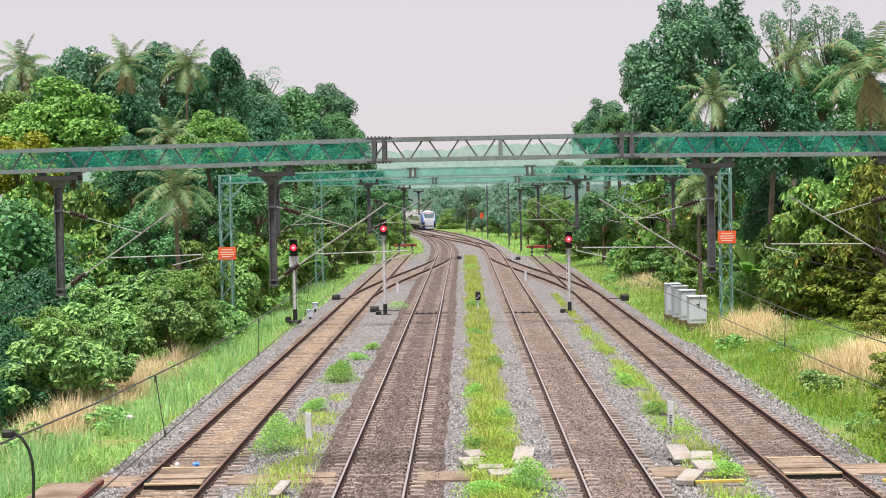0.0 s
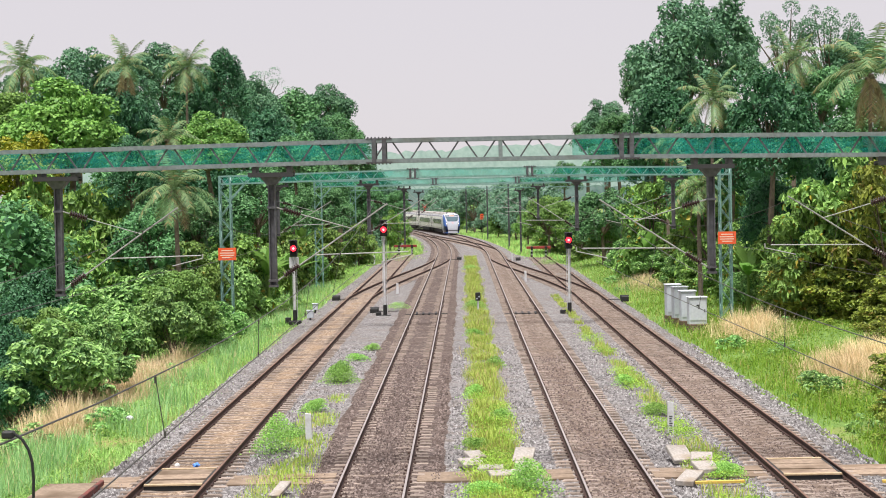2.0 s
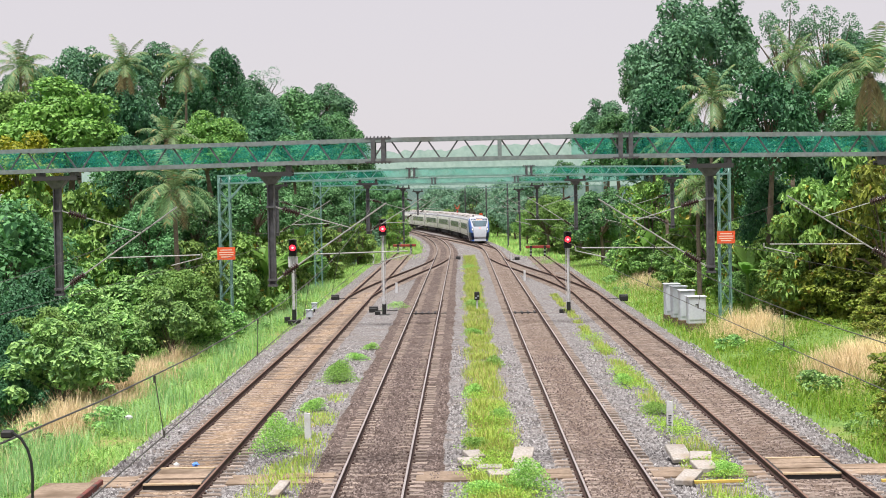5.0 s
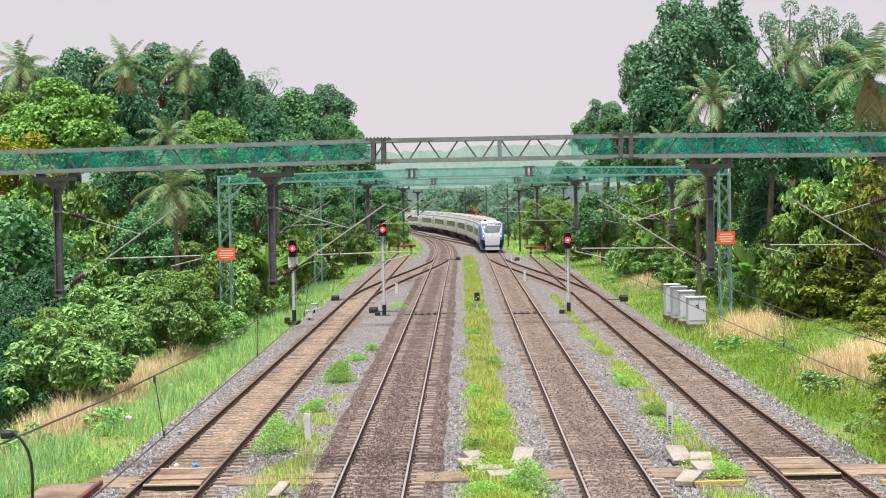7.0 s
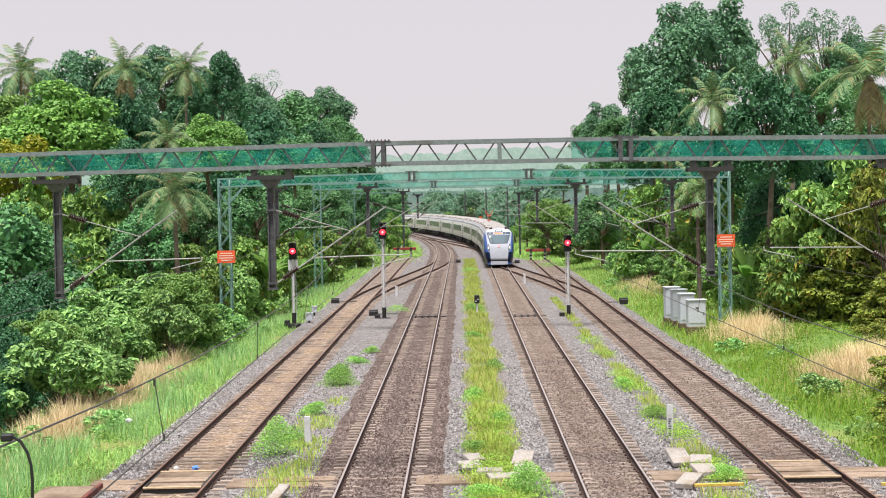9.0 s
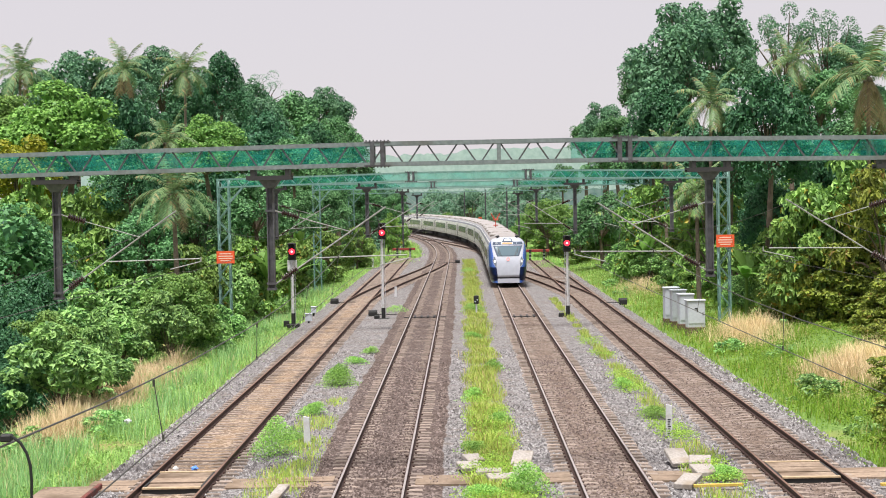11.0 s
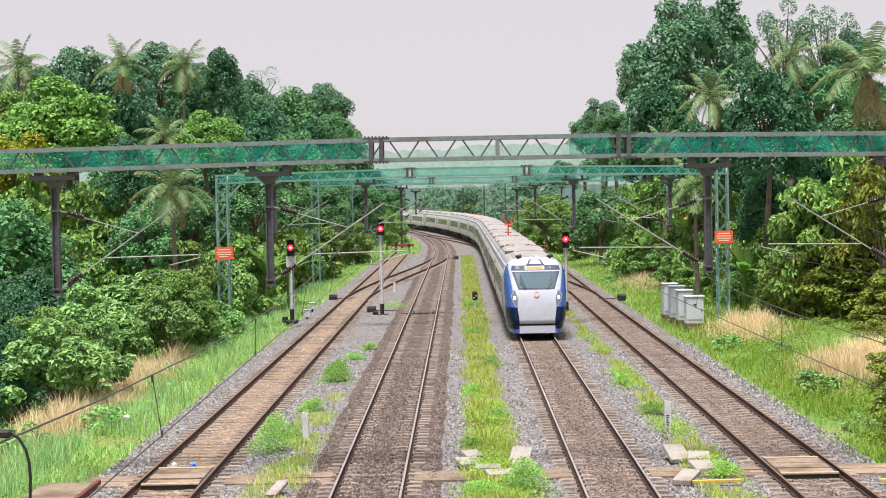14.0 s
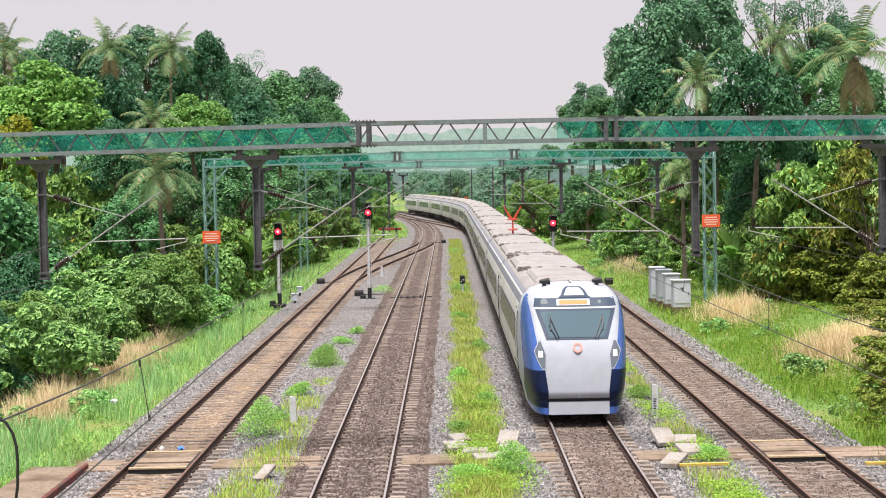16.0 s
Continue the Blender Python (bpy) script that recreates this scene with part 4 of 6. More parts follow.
# ---- signals, signs, cabinets, posts ----
M_SIG_BLACK = plain("matt_black_paint", (0.012, 0.012, 0.012), 0.7)
M_SIG_RED = plain("red_signal_light", (1.0, 0.015, 0.03), 0.3, emit=4.0)
M_SIG_CORE = plain("red_signal_centre", (1.0, 0.45, 0.40), 0.3, emit=3.0)
M_POST = material("white_painted_post", (0.52, 0.52, 0.54), (0.62, 0.62, 0.64), 0.3, 0.6, stain=(0.40, 0.36, 0.32), stain_size=2.5, stain_cut=0.6)
M_CABINET = material("white_cabinet_paint", (0.50, 0.53, 0.59), (0.58, 0.61, 0.67), 0.5, 0.5, stain=(0.5, 0.5, 0.5), stain_size=1.2, stain_cut=0.63)
M_SIGN = material("orange_red_enamel", (0.78, 0.10, 0.035), (0.86, 0.14, 0.05), 0.5, 0.45)
M_SIGN_TEXT = plain("pale_lettering", (0.85, 0.62, 0.50), 0.5)
M_SLAB = material("worn_concrete_slab", (0.25, 0.225, 0.205), (0.38, 0.35, 0.32), 0.3, 0.9, 0.012, stain=(0.24, 0.19, 0.14), stain_size=1.5, stain_cut=0.58)
M_PLANK = material("dusty_crossing_plank", (0.19, 0.138, 0.100), (0.30, 0.225, 0.165), 0.5, 0.92, 0.01, stain=(0.12, 0.08, 0.05), stain_size=1.0, stain_cut=0.57, per_piece=0.15)
M_TRIM = material("pale_tan_board", (0.34, 0.25, 0.15), (0.46, 0.35, 0.23), 0.5, 0.9, 0.006)
M_BRICK_BASE = material("dark_brick_base", (0.10, 0.065, 0.05), (0.16, 0.10, 0.075), 0.2, 0.9, 0.01)
M_KERB = material("faded_red_kerb_paint", (0.10, 0.028, 0.022), (0.20, 0.055, 0.045), 0.4, 0.85, stain=(0.06, 0.045, 0.04), stain_size=2.0, stain_cut=0.55)
M_YELLOW = material("faded_yellow_paint", (0.50, 0.33, 0.06), (0.60, 0.42, 0.10), 0.3, 0.7)


def signal(x, y, top, label, lamp_z, box_sign=False):
    """A colour-light signal: post on a black foot, hooded head with a lit red lamp."""
    s = thing("railway_signal", label, "signal", pose(x, y, -0.3), group="colour-light signals")
    z0 = 0.0
    bm = BM()
    box(bm, -0.38, 0.38, -0.30, 0.30, -0.15, 0.12, 0.03)
    tube(bm, (0, 0, 0.10), (0, 0, 0.78), 0.13, 12)
    part("foot", bm, M_SIG_BLACK, s, "black painted foot")
    bm = BM()
    tube(bm, (0, 0, 0.78), (0, 0, top - 1.0), 0.075, 12)
    part("post", bm, M_POST, s)
    h = top
    bm = BM()
    box(bm, -0.24, 0.24, -0.12, 0.14, h - 1.05, h, 0.03)
    head = part("signal_head", bm, M_SIG_BLACK, s)
    lz = lamp_z
    bm = BM()
    tube(bm, (0, -0.12, lz), (0, -0.15, lz), 0.18, 20)
    part("red_lamp", bm, M_SIG_RED, head, "lit red signal lamp")
    bm = BM()
    tube(bm, (0, -0.15, lz), (0, -0.156, lz), 0.06, 14)
    part("lamp_core", bm, M_SIG_CORE, head)
    for k, zz in enumerate([h - 0.22, h - 0.52, h - 0.82]):
        if abs(zz - lz) < 0.1:
            zz = lz
        bm = BM()
        n = 12
        a = [bm.verts.new((0.185 * math.cos(math.pi * i / n), -0.12, zz + 0.185 * math.sin(math.pi * i / n))) for i in range(n + 1)]
        b = [bm.verts.new((0.185 * math.cos(math.pi * i / n), -0.36, zz + 0.04 + 0.165 * math.sin(math.pi * i / n))) for i in range(n + 1)]
        for i in range(n):
            bm.faces.new((a[i], a[i + 1], b[i + 1], b[i]))
        part("hood", bm, M_SIG_BLACK, head)
    bm = BM()
    for o in (-0.13, 0.13):
        tube(bm, (o, 0.28, 0.3), (o, 0.28, h - 0.9), 0.018, 6)
    k = int((h - 1.2) / 0.3)
    for i in range(k):
        tube(bm, (-0.13, 0.28, 0.45 + i * 0.3), (0.13, 0.28, 0.45 + i * 0.3), 0.014, 6)
    part("ladder", bm, M_POST, s)
    if box_sign:
        bm = BM()
        box(bm, -0.30, 0.30, -0.05, 0.12, h - 1.75, h - 1.08, 0.03)
        part("number_board", bm, M_POST, s, "white board on the post")
    bm = BM()
    box(bm, -0.6, -0.25, -0.2, 0.1, -0.05, 0.32, 0.02)
    part("junction_box", bm, M_SIG_BLACK, s)
    return s


signal(-10.6, 103.5, 5.15, "red-lit signal on a white post with a white board", 4.62, box_sign=True)
signal(-5.15, 107.0, 6.25, "tall red-lit signal on a white post", 5.62)
signal(6.65, 106.0, 5.25, "red-lit signal on a white post beside the sidings", 4.75)


def ground_signal(x, y):
    s = thing("ground_signal", "low black ground signal with white lamps on a white post", "signal", pose(x, y, -0.45))
    bm = BM()
    tube(bm, (0, 0, 0), (0, 0, 1.0), 0.06, 10)
    part("post", bm, M_POST, s)
    bm = BM()
    box(bm, -0.17, 0.17, -0.1, 0.1, 0.95, 1.5, 0.04)
    hd = part("signal_head", bm, M_SIG_BLACK, s)
    for x2, z2 in ((-0.07, 1.1), (0.07, 1.22)):
        bm = BM()
        tube(bm, (x2, -0.10, z2), (x2, -0.12, z2), 0.05, 12)
        part("lamp", bm, M_LENS, hd)


ground_signal(0.85, 109)


def tower_sign(x, y, z, label):
    s = thing("warning_sign", label, "sign", pose(x, y, z), group="orange warning signs")
    bm = BM()
    box(bm, -0.52, 0.52, -0.012, 0.012, -0.36, 0.36)
    part("plate", bm, M_SIGN, s)
    for k, (w, zz) in enumerate(((0.34, 0.2), (0.42, 0.06), (0.40, -0.07), (0.30, -0.2))):
        bm = BM()
        box(bm, -w, w, -0.017, -0.013, zz - 0.028, zz + 0.028)
        part("text_bar", bm, M_SIGN_TEXT, s)
    bm = BM()
    for o in (-0.35, 0.35):
        box(bm, o - 0.03, o + 0.03, 0.012, 0.36, -0.05, 0.05)
    part("bracket", bm, M_GREEN_STEEL, s)


tower_sign(-13.72, 96.3, 4.28, "orange-red warning plate on the gantry tower")
tower_sign(15.18, 96.3, 4.68, "orange-red warning plate beside the gantry tower")


def cabinet(x, y, h, w, d, label):
    c = thing("relay_cabinet", label, "cabinet", pose(x, y, -0.2, 0, 0, 4), group="relay cabinets")
    part("plinth", box(BM(), -w / 2 - 0.03, w / 2 + 0.03, -d / 2, d / 2, -0.6, 0.12, 0.02), M_BRICK_BASE, c)
    part("body", box(BM(), -w / 2, w / 2, -d / 2 + 0.04, d / 2 - 0.02, 0.12, h, 0.02), M_CABINET, c)
    part("lid", box(BM(), -w / 2 - 0.05, w / 2 + 0.05, -d / 2 - 0.03, d / 2 + 0.03, h, h + 0.07, 0.02), M_CABINET, c)
    dr = part("door", box(BM(), -w / 2 + 0.05, w / 2 - 0.05, -d / 2 + 0.015, -d / 2 + 0.036, 0.34, h - 0.08, 0.008), M_CABINET, c)
    part("handle", box(BM(), w / 2 - 0.16, w / 2 - 0.12, -d / 2 - 0.02, -d / 2 + 0.012, h * 0.5, h * 0.5 + 0.16), M_SIG_BLACK, dr)
    part("label_plate", box(BM(), -0.1, 0.06, -d / 2 + 0.005, -d / 2 + 0.012, h * 0.72, h * 0.72 + 0.07), M_SIG_BLACK, dr)


cabinet(13.07, 94.0, 1.6, 1.0, 0.75, "white steel relay cabinet with a closed door")
cabinet(12.88, 96.6, 1.8, 0.85, 0.8, "white steel relay cabinet in a row")
cabinet(12.72, 98.8, 1.92, 0.85, 0.8, "white steel relay cabinet in a row")
cabinet(12.58, 101, 1.95, 0.85, 0.8, "white steel relay cabinet in a row")


def marker(x, y, h, w=0.2, lean=0.0):
    p = thing("marker_post", "white painted concrete marker post", "post", pose(x, y, -0.5, 0, lean, 0), group="marker posts")
    bm = BM()
    v0 = [bm.verts.new(c) for c in ((-w / 2, -0.07, 0), (w / 2, -0.07, 0), (w / 2, 0.07, 0), (-w / 2, 0.07, 0))]
    v1 = [bm.verts.new(c) for c in ((-w / 2.2, -0.06, h), (w / 2.2, -0.06, h - 0.03), (w / 2.2, 0.06, h - 0.03), (-w / 2.2, 0.06, h))]
    bm.faces.new(v1)
    for i in range(4):
        bm.faces.new((v0[i], v0[(i + 1) % 4], v1[(i + 1) % 4], v1[i]))
    part("post", bm, M_POST, p)
    if x > 0 and y < 60:
        bm = BM()
        for i in range(9):
            box(bm, -0.05, 0.01 + 0.02 * (i % 3), -0.075, -0.071, 0.22 + i * 0.075, 0.25 + i * 0.075)
        part("text_bar", bm, M_UNDER, p)


for mx, my, mh in ((-5.0, 52.3, 1.15), (6.42, 52.5, 1.3), (-5.3, 131, 1.1), (5.35, 146, 1.2), (5.5, 190, 1.2), (-8.9, 240, 1.2), (-13.0, 330, 1.2), (-10.6, 196, 1.1)):
    marker(mx, my, mh, 0.2, random.uniform(-2, 2))


M_BUFFER = material("weathered_red_beam", (0.22, 0.028, 0.024), (0.32, 0.05, 0.04), 0.4, 0.7)


def buffer_stop(x, y, label):
    b = thing("buffer_stop", label, "buffer stop", pose(x, y, -0.3), group="buffer stops")
    part("beam", box(BM(), -1.5, 1.5, -0.12, 0.12, 1.02, 1.34, 0.03), M_BUFFER, b)
    for s in (-1, 1):
        p = part("post", box(BM(), s * 0.85 - 0.13, s * 0.85 + 0.13, -0.1, 0.2, 0, 1.0, 0.02), M_SIG_BLACK, b)
        for k in range(2):
            part("white_band", box(BM(), s * 0.85 - 0.135, s * 0.85 + 0.135, -0.106, -0.101, 0.25 + k * 0.42, 0.45 + k * 0.42), M_POST, p)
        part("buffer_head", tube(BM(), (s * 0.85, -0.12, 1.19), (s * 0.85, -0.4, 1.19), 0.17, 12), M_SIG_BLACK, b)


buffer_stop(9.1, 203, "red beam buffer stop on striped posts")
buffer_stop(-7.7, 219, "red beam buffer stop at the siding's end")


# ---- foot crossing ----
def crossing():
    c = thing("foot_crossing", "dusty tan concrete planks laid across the four lines", "level crossing", kind="structure")
    rnd = random.Random(4)
    spans = [(-10.3, -9.0), (-8.55, -7.02), (-6.5, -3.6), (-1.4, 0.2), (2.0, 2.85), (4.95, 8.0), (8.28, 9.80), (10.1, 13.6)]
    inner = ((-8.55, -7.02), (8.28, 9.80))
    for a, b in spans:
        n = max(1, round((b - a) / 1.5))
        raised = (a, b) in inner
        for i in range(n):
            for j in range(3 if raised else 2):
                x0, x1 = a + (b - a) * i / n, a + (b - a) * (i + 1) / n
                y0 = 43.7 + j * 0.80 + (0.0 if raised else 0.45)
                z = (-0.06 if raised else -0.17) + rnd.uniform(-0.025, 0.012)
                part("plank", box(BM(), x0 + 0.02, x1 - 0.02, y0 + rnd.uniform(0, 0.05), y0 + 0.76, z - 0.16, z), M_PLANK, c)
    for a, b in inner:
        for y in (43.56, 46.12):
            # black board added to paint the shade of the gap along the panel edge
            part("gap_shade_board", box(BM(), a, b, y, y + 0.1, -0.30, -0.075), M_SIG_BLACK, c)
            part("trim_board", box(BM(), a, b, y - 0.02, y + 0.13, -0.074, -0.035), M_TRIM, c)
        for x in (a - 0.03, b - 0.03):
            part("side_board", box(BM(), x, x + 0.06, 43.7, 46.1, -0.25, -0.05), M_SIG_BLACK, c)


crossing()


def slab(x, y, z, w, d, h, rz, rx=0.0, ry=0.0):
    bm = box(BM(), -w / 2, w / 2, -d / 2, d / 2, 0, h, 0.02)
    for v in bm.verts:
        v.co += Vector((noise.noise(v.co * 3 + Vector((x, y, z))), noise.noise(v.co * 3 + Vector((y, x, z))), 0)) * 0.03
    me = finish(bm, "concrete_slab", M_SLAB)
    ob = tagged(new("concrete_slab", me), "loose pale concrete slab lying among weeds", "slab", "loose slabs")
    ob.matrix_basis = pose(x, y, z, rx, ry, rz)


for row in ((1.62, 45.3, -0.12, 0.62, 1.0, 0.13, 4, 8), (1.58, 46.9, -0.02, 0.58, 0.9, 0.13, -8, 16), (0.98, 44.5, -0.14, 0.85, 0.6, 0.13, 10, 4), (0.62, 45.3, -0.10, 0.7, 0.5, 0.12, -6, 3), (0.10, 46.4, -0.12, 0.62, 0.8, 0.12, 12, 5), (0.2, 47.3, -0.05, 0.5, 0.6, 0.12, 20, 10),
            (5.98, 46.9, -0.06, 0.58, 1.1, 0.13, 6, 14), (6.52, 46.4, -0.08, 0.62, 0.8, 0.13, -8, 6), (6.42, 44.9, -0.12, 0.62, 1.0, 0.15, 5, 4), (5.78, 43.4, -0.14, 0.5, 1.0, 0.15, -24, 8), (-4.85, 42.6, -0.12, 0.3, 1.0, 0.12, -14, 12), (1.2, 43.8, -0.22, 0.9, 0.5, 0.1, 4)):
    slab(*row)


def edge_ramp():
    r = thing("platform_ramp", "tan concrete ramp edge with a faded red kerb", "ramp", kind="structure")
    part("deck", box(BM(), -11.35, -9.96, 34.0, 44.4, -0.7, -0.10, 0.03), M_PLANK, r)
    part("kerb", box(BM(), -9.94, -9.82, 36.0, 44.6, -0.5, -0.06, 0.02), M_KERB, r)


edge_ramp()


def point_machine(x, y, rz=0):
    p = thing("point_machine", "dark steel point machine beside the rails", "point machine", pose(x, y, -0.3, 0, 0, rz), group="point machines")
    part("case", box(BM(), -0.28, 0.28, -0.45, 0.45, 0, 0.38, 0.05), M_SIG_BLACK, p)
    part("lid", box(BM(), -0.3, 0.3, -0.3, 0.3, 0.381, 0.44, 0.02), M_UNDER, p)
    part("rod", tube(BM(), (0, 0, 0.15), (1.6, 0, 0.15), 0.03, 8), M_UNDER, p)


def trackside_box(x, y, w, h):
    b = thing("trackside_box", "small pale grey trackside box on a short leg", "equipment box", pose(x, y, -0.4), group="trackside boxes")
    part("leg", box(BM(), -0.06, 0.06, -0.06, 0.06, -0.15, 0.32), M_SIG_BLACK, b)
    part("case", box(BM(), -w / 2, w / 2, -0.16, 0.16, 0.30, 0.30 + h, 0.02), M_CABINET, b)
    part("lid", box(BM(), -w / 2 - 0.03, w / 2 + 0.03, -0.19, 0.19, 0.301 + h, 0.34 + h, 0.01), M_CABINET, b)


trackside_box(-9.75, 104.5, 0.42, 0.45)
trackside_box(-10.1, 112.0, 0.34, 0.40)

point_machine(-9.6, 124)
point_machine(11.3, 118, 180)
point_machine(6.2, 192, 180)
point_machine(-0.6, 197, 180)
point_machine(-6.0, 110)


def rail_tie_rods(y, f):
    t = thing("stretcher_bars", "dark stretcher bars fixed between the rails", "track fitting", pose(0, y, 0), group="stretcher bars")
    for k, s in enumerate((-0.62, -0.2, 0.2, 0.62)):
        part("bar", box(BM(), f(y) + s * 1.0 - 0.06, f(y) + s + 0.06, -0.9, 0.5, -0.17, -0.06, 0.02), M_UNDER, t)
    part("plate", box(BM(), f(y) - 1.35, f(y) + 1.35, -0.08, 0.1, -0.19, -0.14), M_UNDER, t)


rail_tie_rods(107, t2)
rail_tie_rods(106, t3)


def jumper():
    """A loop of black cable that hangs from the wire close to the footbridge."""
    pts = [(-2.52, 9.0, 6.19), (-2.47, 9.0, 6.18), (-2.425, 9.0, 6.15), (-2.39, 9.0, 6.09), (-2.372, 9.0, 6.02), (-2.367, 9.0, 5.93), (-2.372, 9.0, 5.80), (-2.40, 9.0, 5.62), (-2.45, 9.0, 5.54)]
    c = thing("jumper_cable", "black jumper cable loop clamped between two wires", "cable")
    part("cable", chain(BM(), pts, 0.0085, 8), M_BLACK, c)
    part("clamp", box(BM(), -2.53, -2.465, 8.97, 9.03, 6.155, 6.195, 0.008), M_SIG_BLACK, c)


jumper()


def loose_bar(x, y, length, rz, mat, label):
    b = finish(box(BM(), -length / 2, length / 2, -0.05, 0.05, 0, 0.08, 0.01), "loose_bar", mat)
    ob = tagged(new("loose_bar", b), label, "bar", "loose bars")
    ob.matrix_basis = pose(x, y, -0.14, 0, 0, rz)


loose_bar(6.5, 42.9, 1.3, 4, M_YELLOW, "faded yellow bar lying across the weeds")
loose_bar(11.2, 42.6, 1.2, 0, M_YELLOW, "faded yellow bar lying beside the rails")


def litter(x, y, color, s, label):
    bm = BM()
    bmesh.ops.create_icosphere(bm, subdivisions=2, radius=s)
    for v in bm.verts:
        v.co += v.co.normalized() * s * 0.7 * noise.noise(v.co * (3 / s) + Vector((x, y, 0)))
        v.co.z *= 0.6
    ob = tagged(new("plastic_bag", finish(bm, "plastic_bag", plain("bag_plastic", color, 0.4))), label, "litter", "litter")
    ob.matrix_basis = pose(x, y, -0.02 if y > 45 and x < -7 else -0.2)


litter(-7.65, 46.6, (0.06, 0.20, 0.62), 0.10, "crumpled blue plastic bag on the planks")
litter(-8.2, 46.7, (0.5, 0.5, 0.5), 0.08, "crumpled white plastic bag on the planks")
litter(-6.9, 43.3, (0.5, 0.5, 0.5), 0.08, "crumpled white plastic bag by the rail")
litter(-11.6, 57.0, (0.5, 0.5, 0.52), 0.12, "white plastic bag in the grass")


def line_mast(x, y, top, side, arm=True):
    """A single upright mast beside the line with its bracket."""
    m = thing("line_mast", "dark upright overhead line mast with a bracket arm", "overhead line mast", pose(x, y, 0), group="line masts")
    bm = BM()
    h_section(bm, 0.12, 0.12, 0.03, 0.015, -0.8, top)
    part("mast", bm, M_MAST, m)
    if arm:
        for za, zb, xb in ((top - 0.6, 6.8, 2.0), (5.2, 7.2, 2.9)):
            a, b = Vector((side * 0.12, 0, za)), Vector((side * xb, 0, zb))
            u = (b - a).normalized()
            bm = BM()
            insulator(bm, a + u * 0.2, a + u * 0.7)
            part("insulator", bm, M_INSUL, m)
            part("bracket", tube(BM(), a + u * 0.65, b, 0.022, 8), M_TUBE, m)


line_mast(6.6, 243, 8.9, -1)
line_mast(4.2, 292, 8.9, -1)
line_mast(0.6, 340, 8.9, -1)
line_mast(-8.6, 243, 8.9, 1)
line_mast(-10.6, 292, 8.9, 1)
line_mast(-16.5, 340, 8.9, 1)
line_mast(7.6, 222, 8.0, -1, False)


def track_board(x, y, z):
    b = thing("track_board", "small orange board with black bars on a post", "sign", pose(x, y, 0))
    part("post", tube(BM(), (0, 0, -0.8), (0, 0, z), 0.06, 8), M_SIG_BLACK, b)
    part("plate", box(BM(), -0.28, 0.28, -0.07, -0.062, z - 0.9, z + 0.1), M_SIGN, b)
    for k in range(2):
        part("text_bar", box(BM(), -0.16, 0.16, -0.076, -0.072, z - 0.7 + k * 0.4, z - 0.55 + k * 0.4), M_SIG_BLACK, b)


track_board(3.3, 300, 3.9)

# ---- plants ----
LEAVES = {
    "round": leaf_material("green_leaves", (0.018, 0.085, 0.034), (0.150, 0.330, 0.125)),
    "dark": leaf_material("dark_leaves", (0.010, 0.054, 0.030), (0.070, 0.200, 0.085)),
    "light": leaf_material("yellow_green_leaves", (0.060, 0.165, 0.034), (0.210, 0.370, 0.085)),
    "lit": leaf_material("fresh_mango_leaves", (0.035, 0.125, 0.022), (0.225, 0.410, 0.085)),
    "loose": leaf_material("grey_green_leaves", (0.028, 0.098, 0.058), (0.140, 0.290, 0.150)),
    "vine": leaf_material("creeper_leaves", (0.020, 0.085, 0.022), (0.280, 0.450, 0.110), dry=(0.34, 0.28, 0.04), dry_part=0.03),
    "bush": leaf_material("bright_shrub_leaves", (0.020, 0.105, 0.035), (0.380, 0.620, 0.205), 0.24),
    "yellow": leaf_material("yellowing_leaves", (0.095, 0.175, 0.015), (0.40, 0.40, 0.03)),
    "palm": leaf_material("palm_leaves", (0.060, 0.130, 0.055), (0.190, 0.290, 0.120), dry=(0.30, 0.23, 0.10), dry_part=0.05),
}
# distance haze is put into this leaf colour as paler, bluer greens
LEAVES["far"] = leaf_material("hazed_far_leaves", (0.060, 0.150, 0.100), (0.180, 0.320, 0.200))
LEAVES["olive"] = leaf_material("olive_creeper_leaves", (0.018, 0.052, 0.012), (0.29, 0.35, 0.055), dry=(0.28, 0.21, 0.05), dry_part=0.04)
LEAVES["herb"] = LEAVES["bush"]
LEAVES["feather"], LEAVES["bare"] = LEAVES["loose"], LEAVES["loose"]
M_BARK = material("grey_brown_bark", (0.09, 0.07, 0.05), (0.17, 0.135, 0.10), 0.4, 0.9, 0.02)
M_HUSK = material("palm_trunk_bark", (0.13, 0.10, 0.075), (0.22, 0.18, 0.14), 0.3, 0.9, 0.02)


def leaf_mesh(name, pos, nor, size, mat, aspect=0.55, rng=None, slim=False):
    """Pointed leaves, each with a fold, at the places given."""
    n = len(pos)
    ref = rng.normal(size=(n, 3))
    a = np.cross(nor, ref)
    a /= np.linalg.norm(a, axis=1)[:, None] + 1e-9
    b = np.cross(nor, a)
    s = size[:, None]
    fold = nor * s * 0.16
    quad = np.stack([pos - a * s * 0.5, pos + b * s * aspect * 0.5 + fold, pos + a * s * 0.5, pos - b * s * aspect * 0.5 + fold], 1)
    me = bpy.data.meshes.new(name)
    if slim:
        tri = np.stack([quad[:, 0], quad[:, 1], (quad[:, 2] + quad[:, 3]) / 2], 1)
        me.from_pydata(tri.reshape(-1, 3), [], np.arange(n * 3).reshape(-1, 3).tolist())
    else:
        me.from_pydata(quad.reshape(-1, 3), [], np.arange(n * 4).reshape(-1, 4).tolist())
    me.materials.append(mat)
    return me


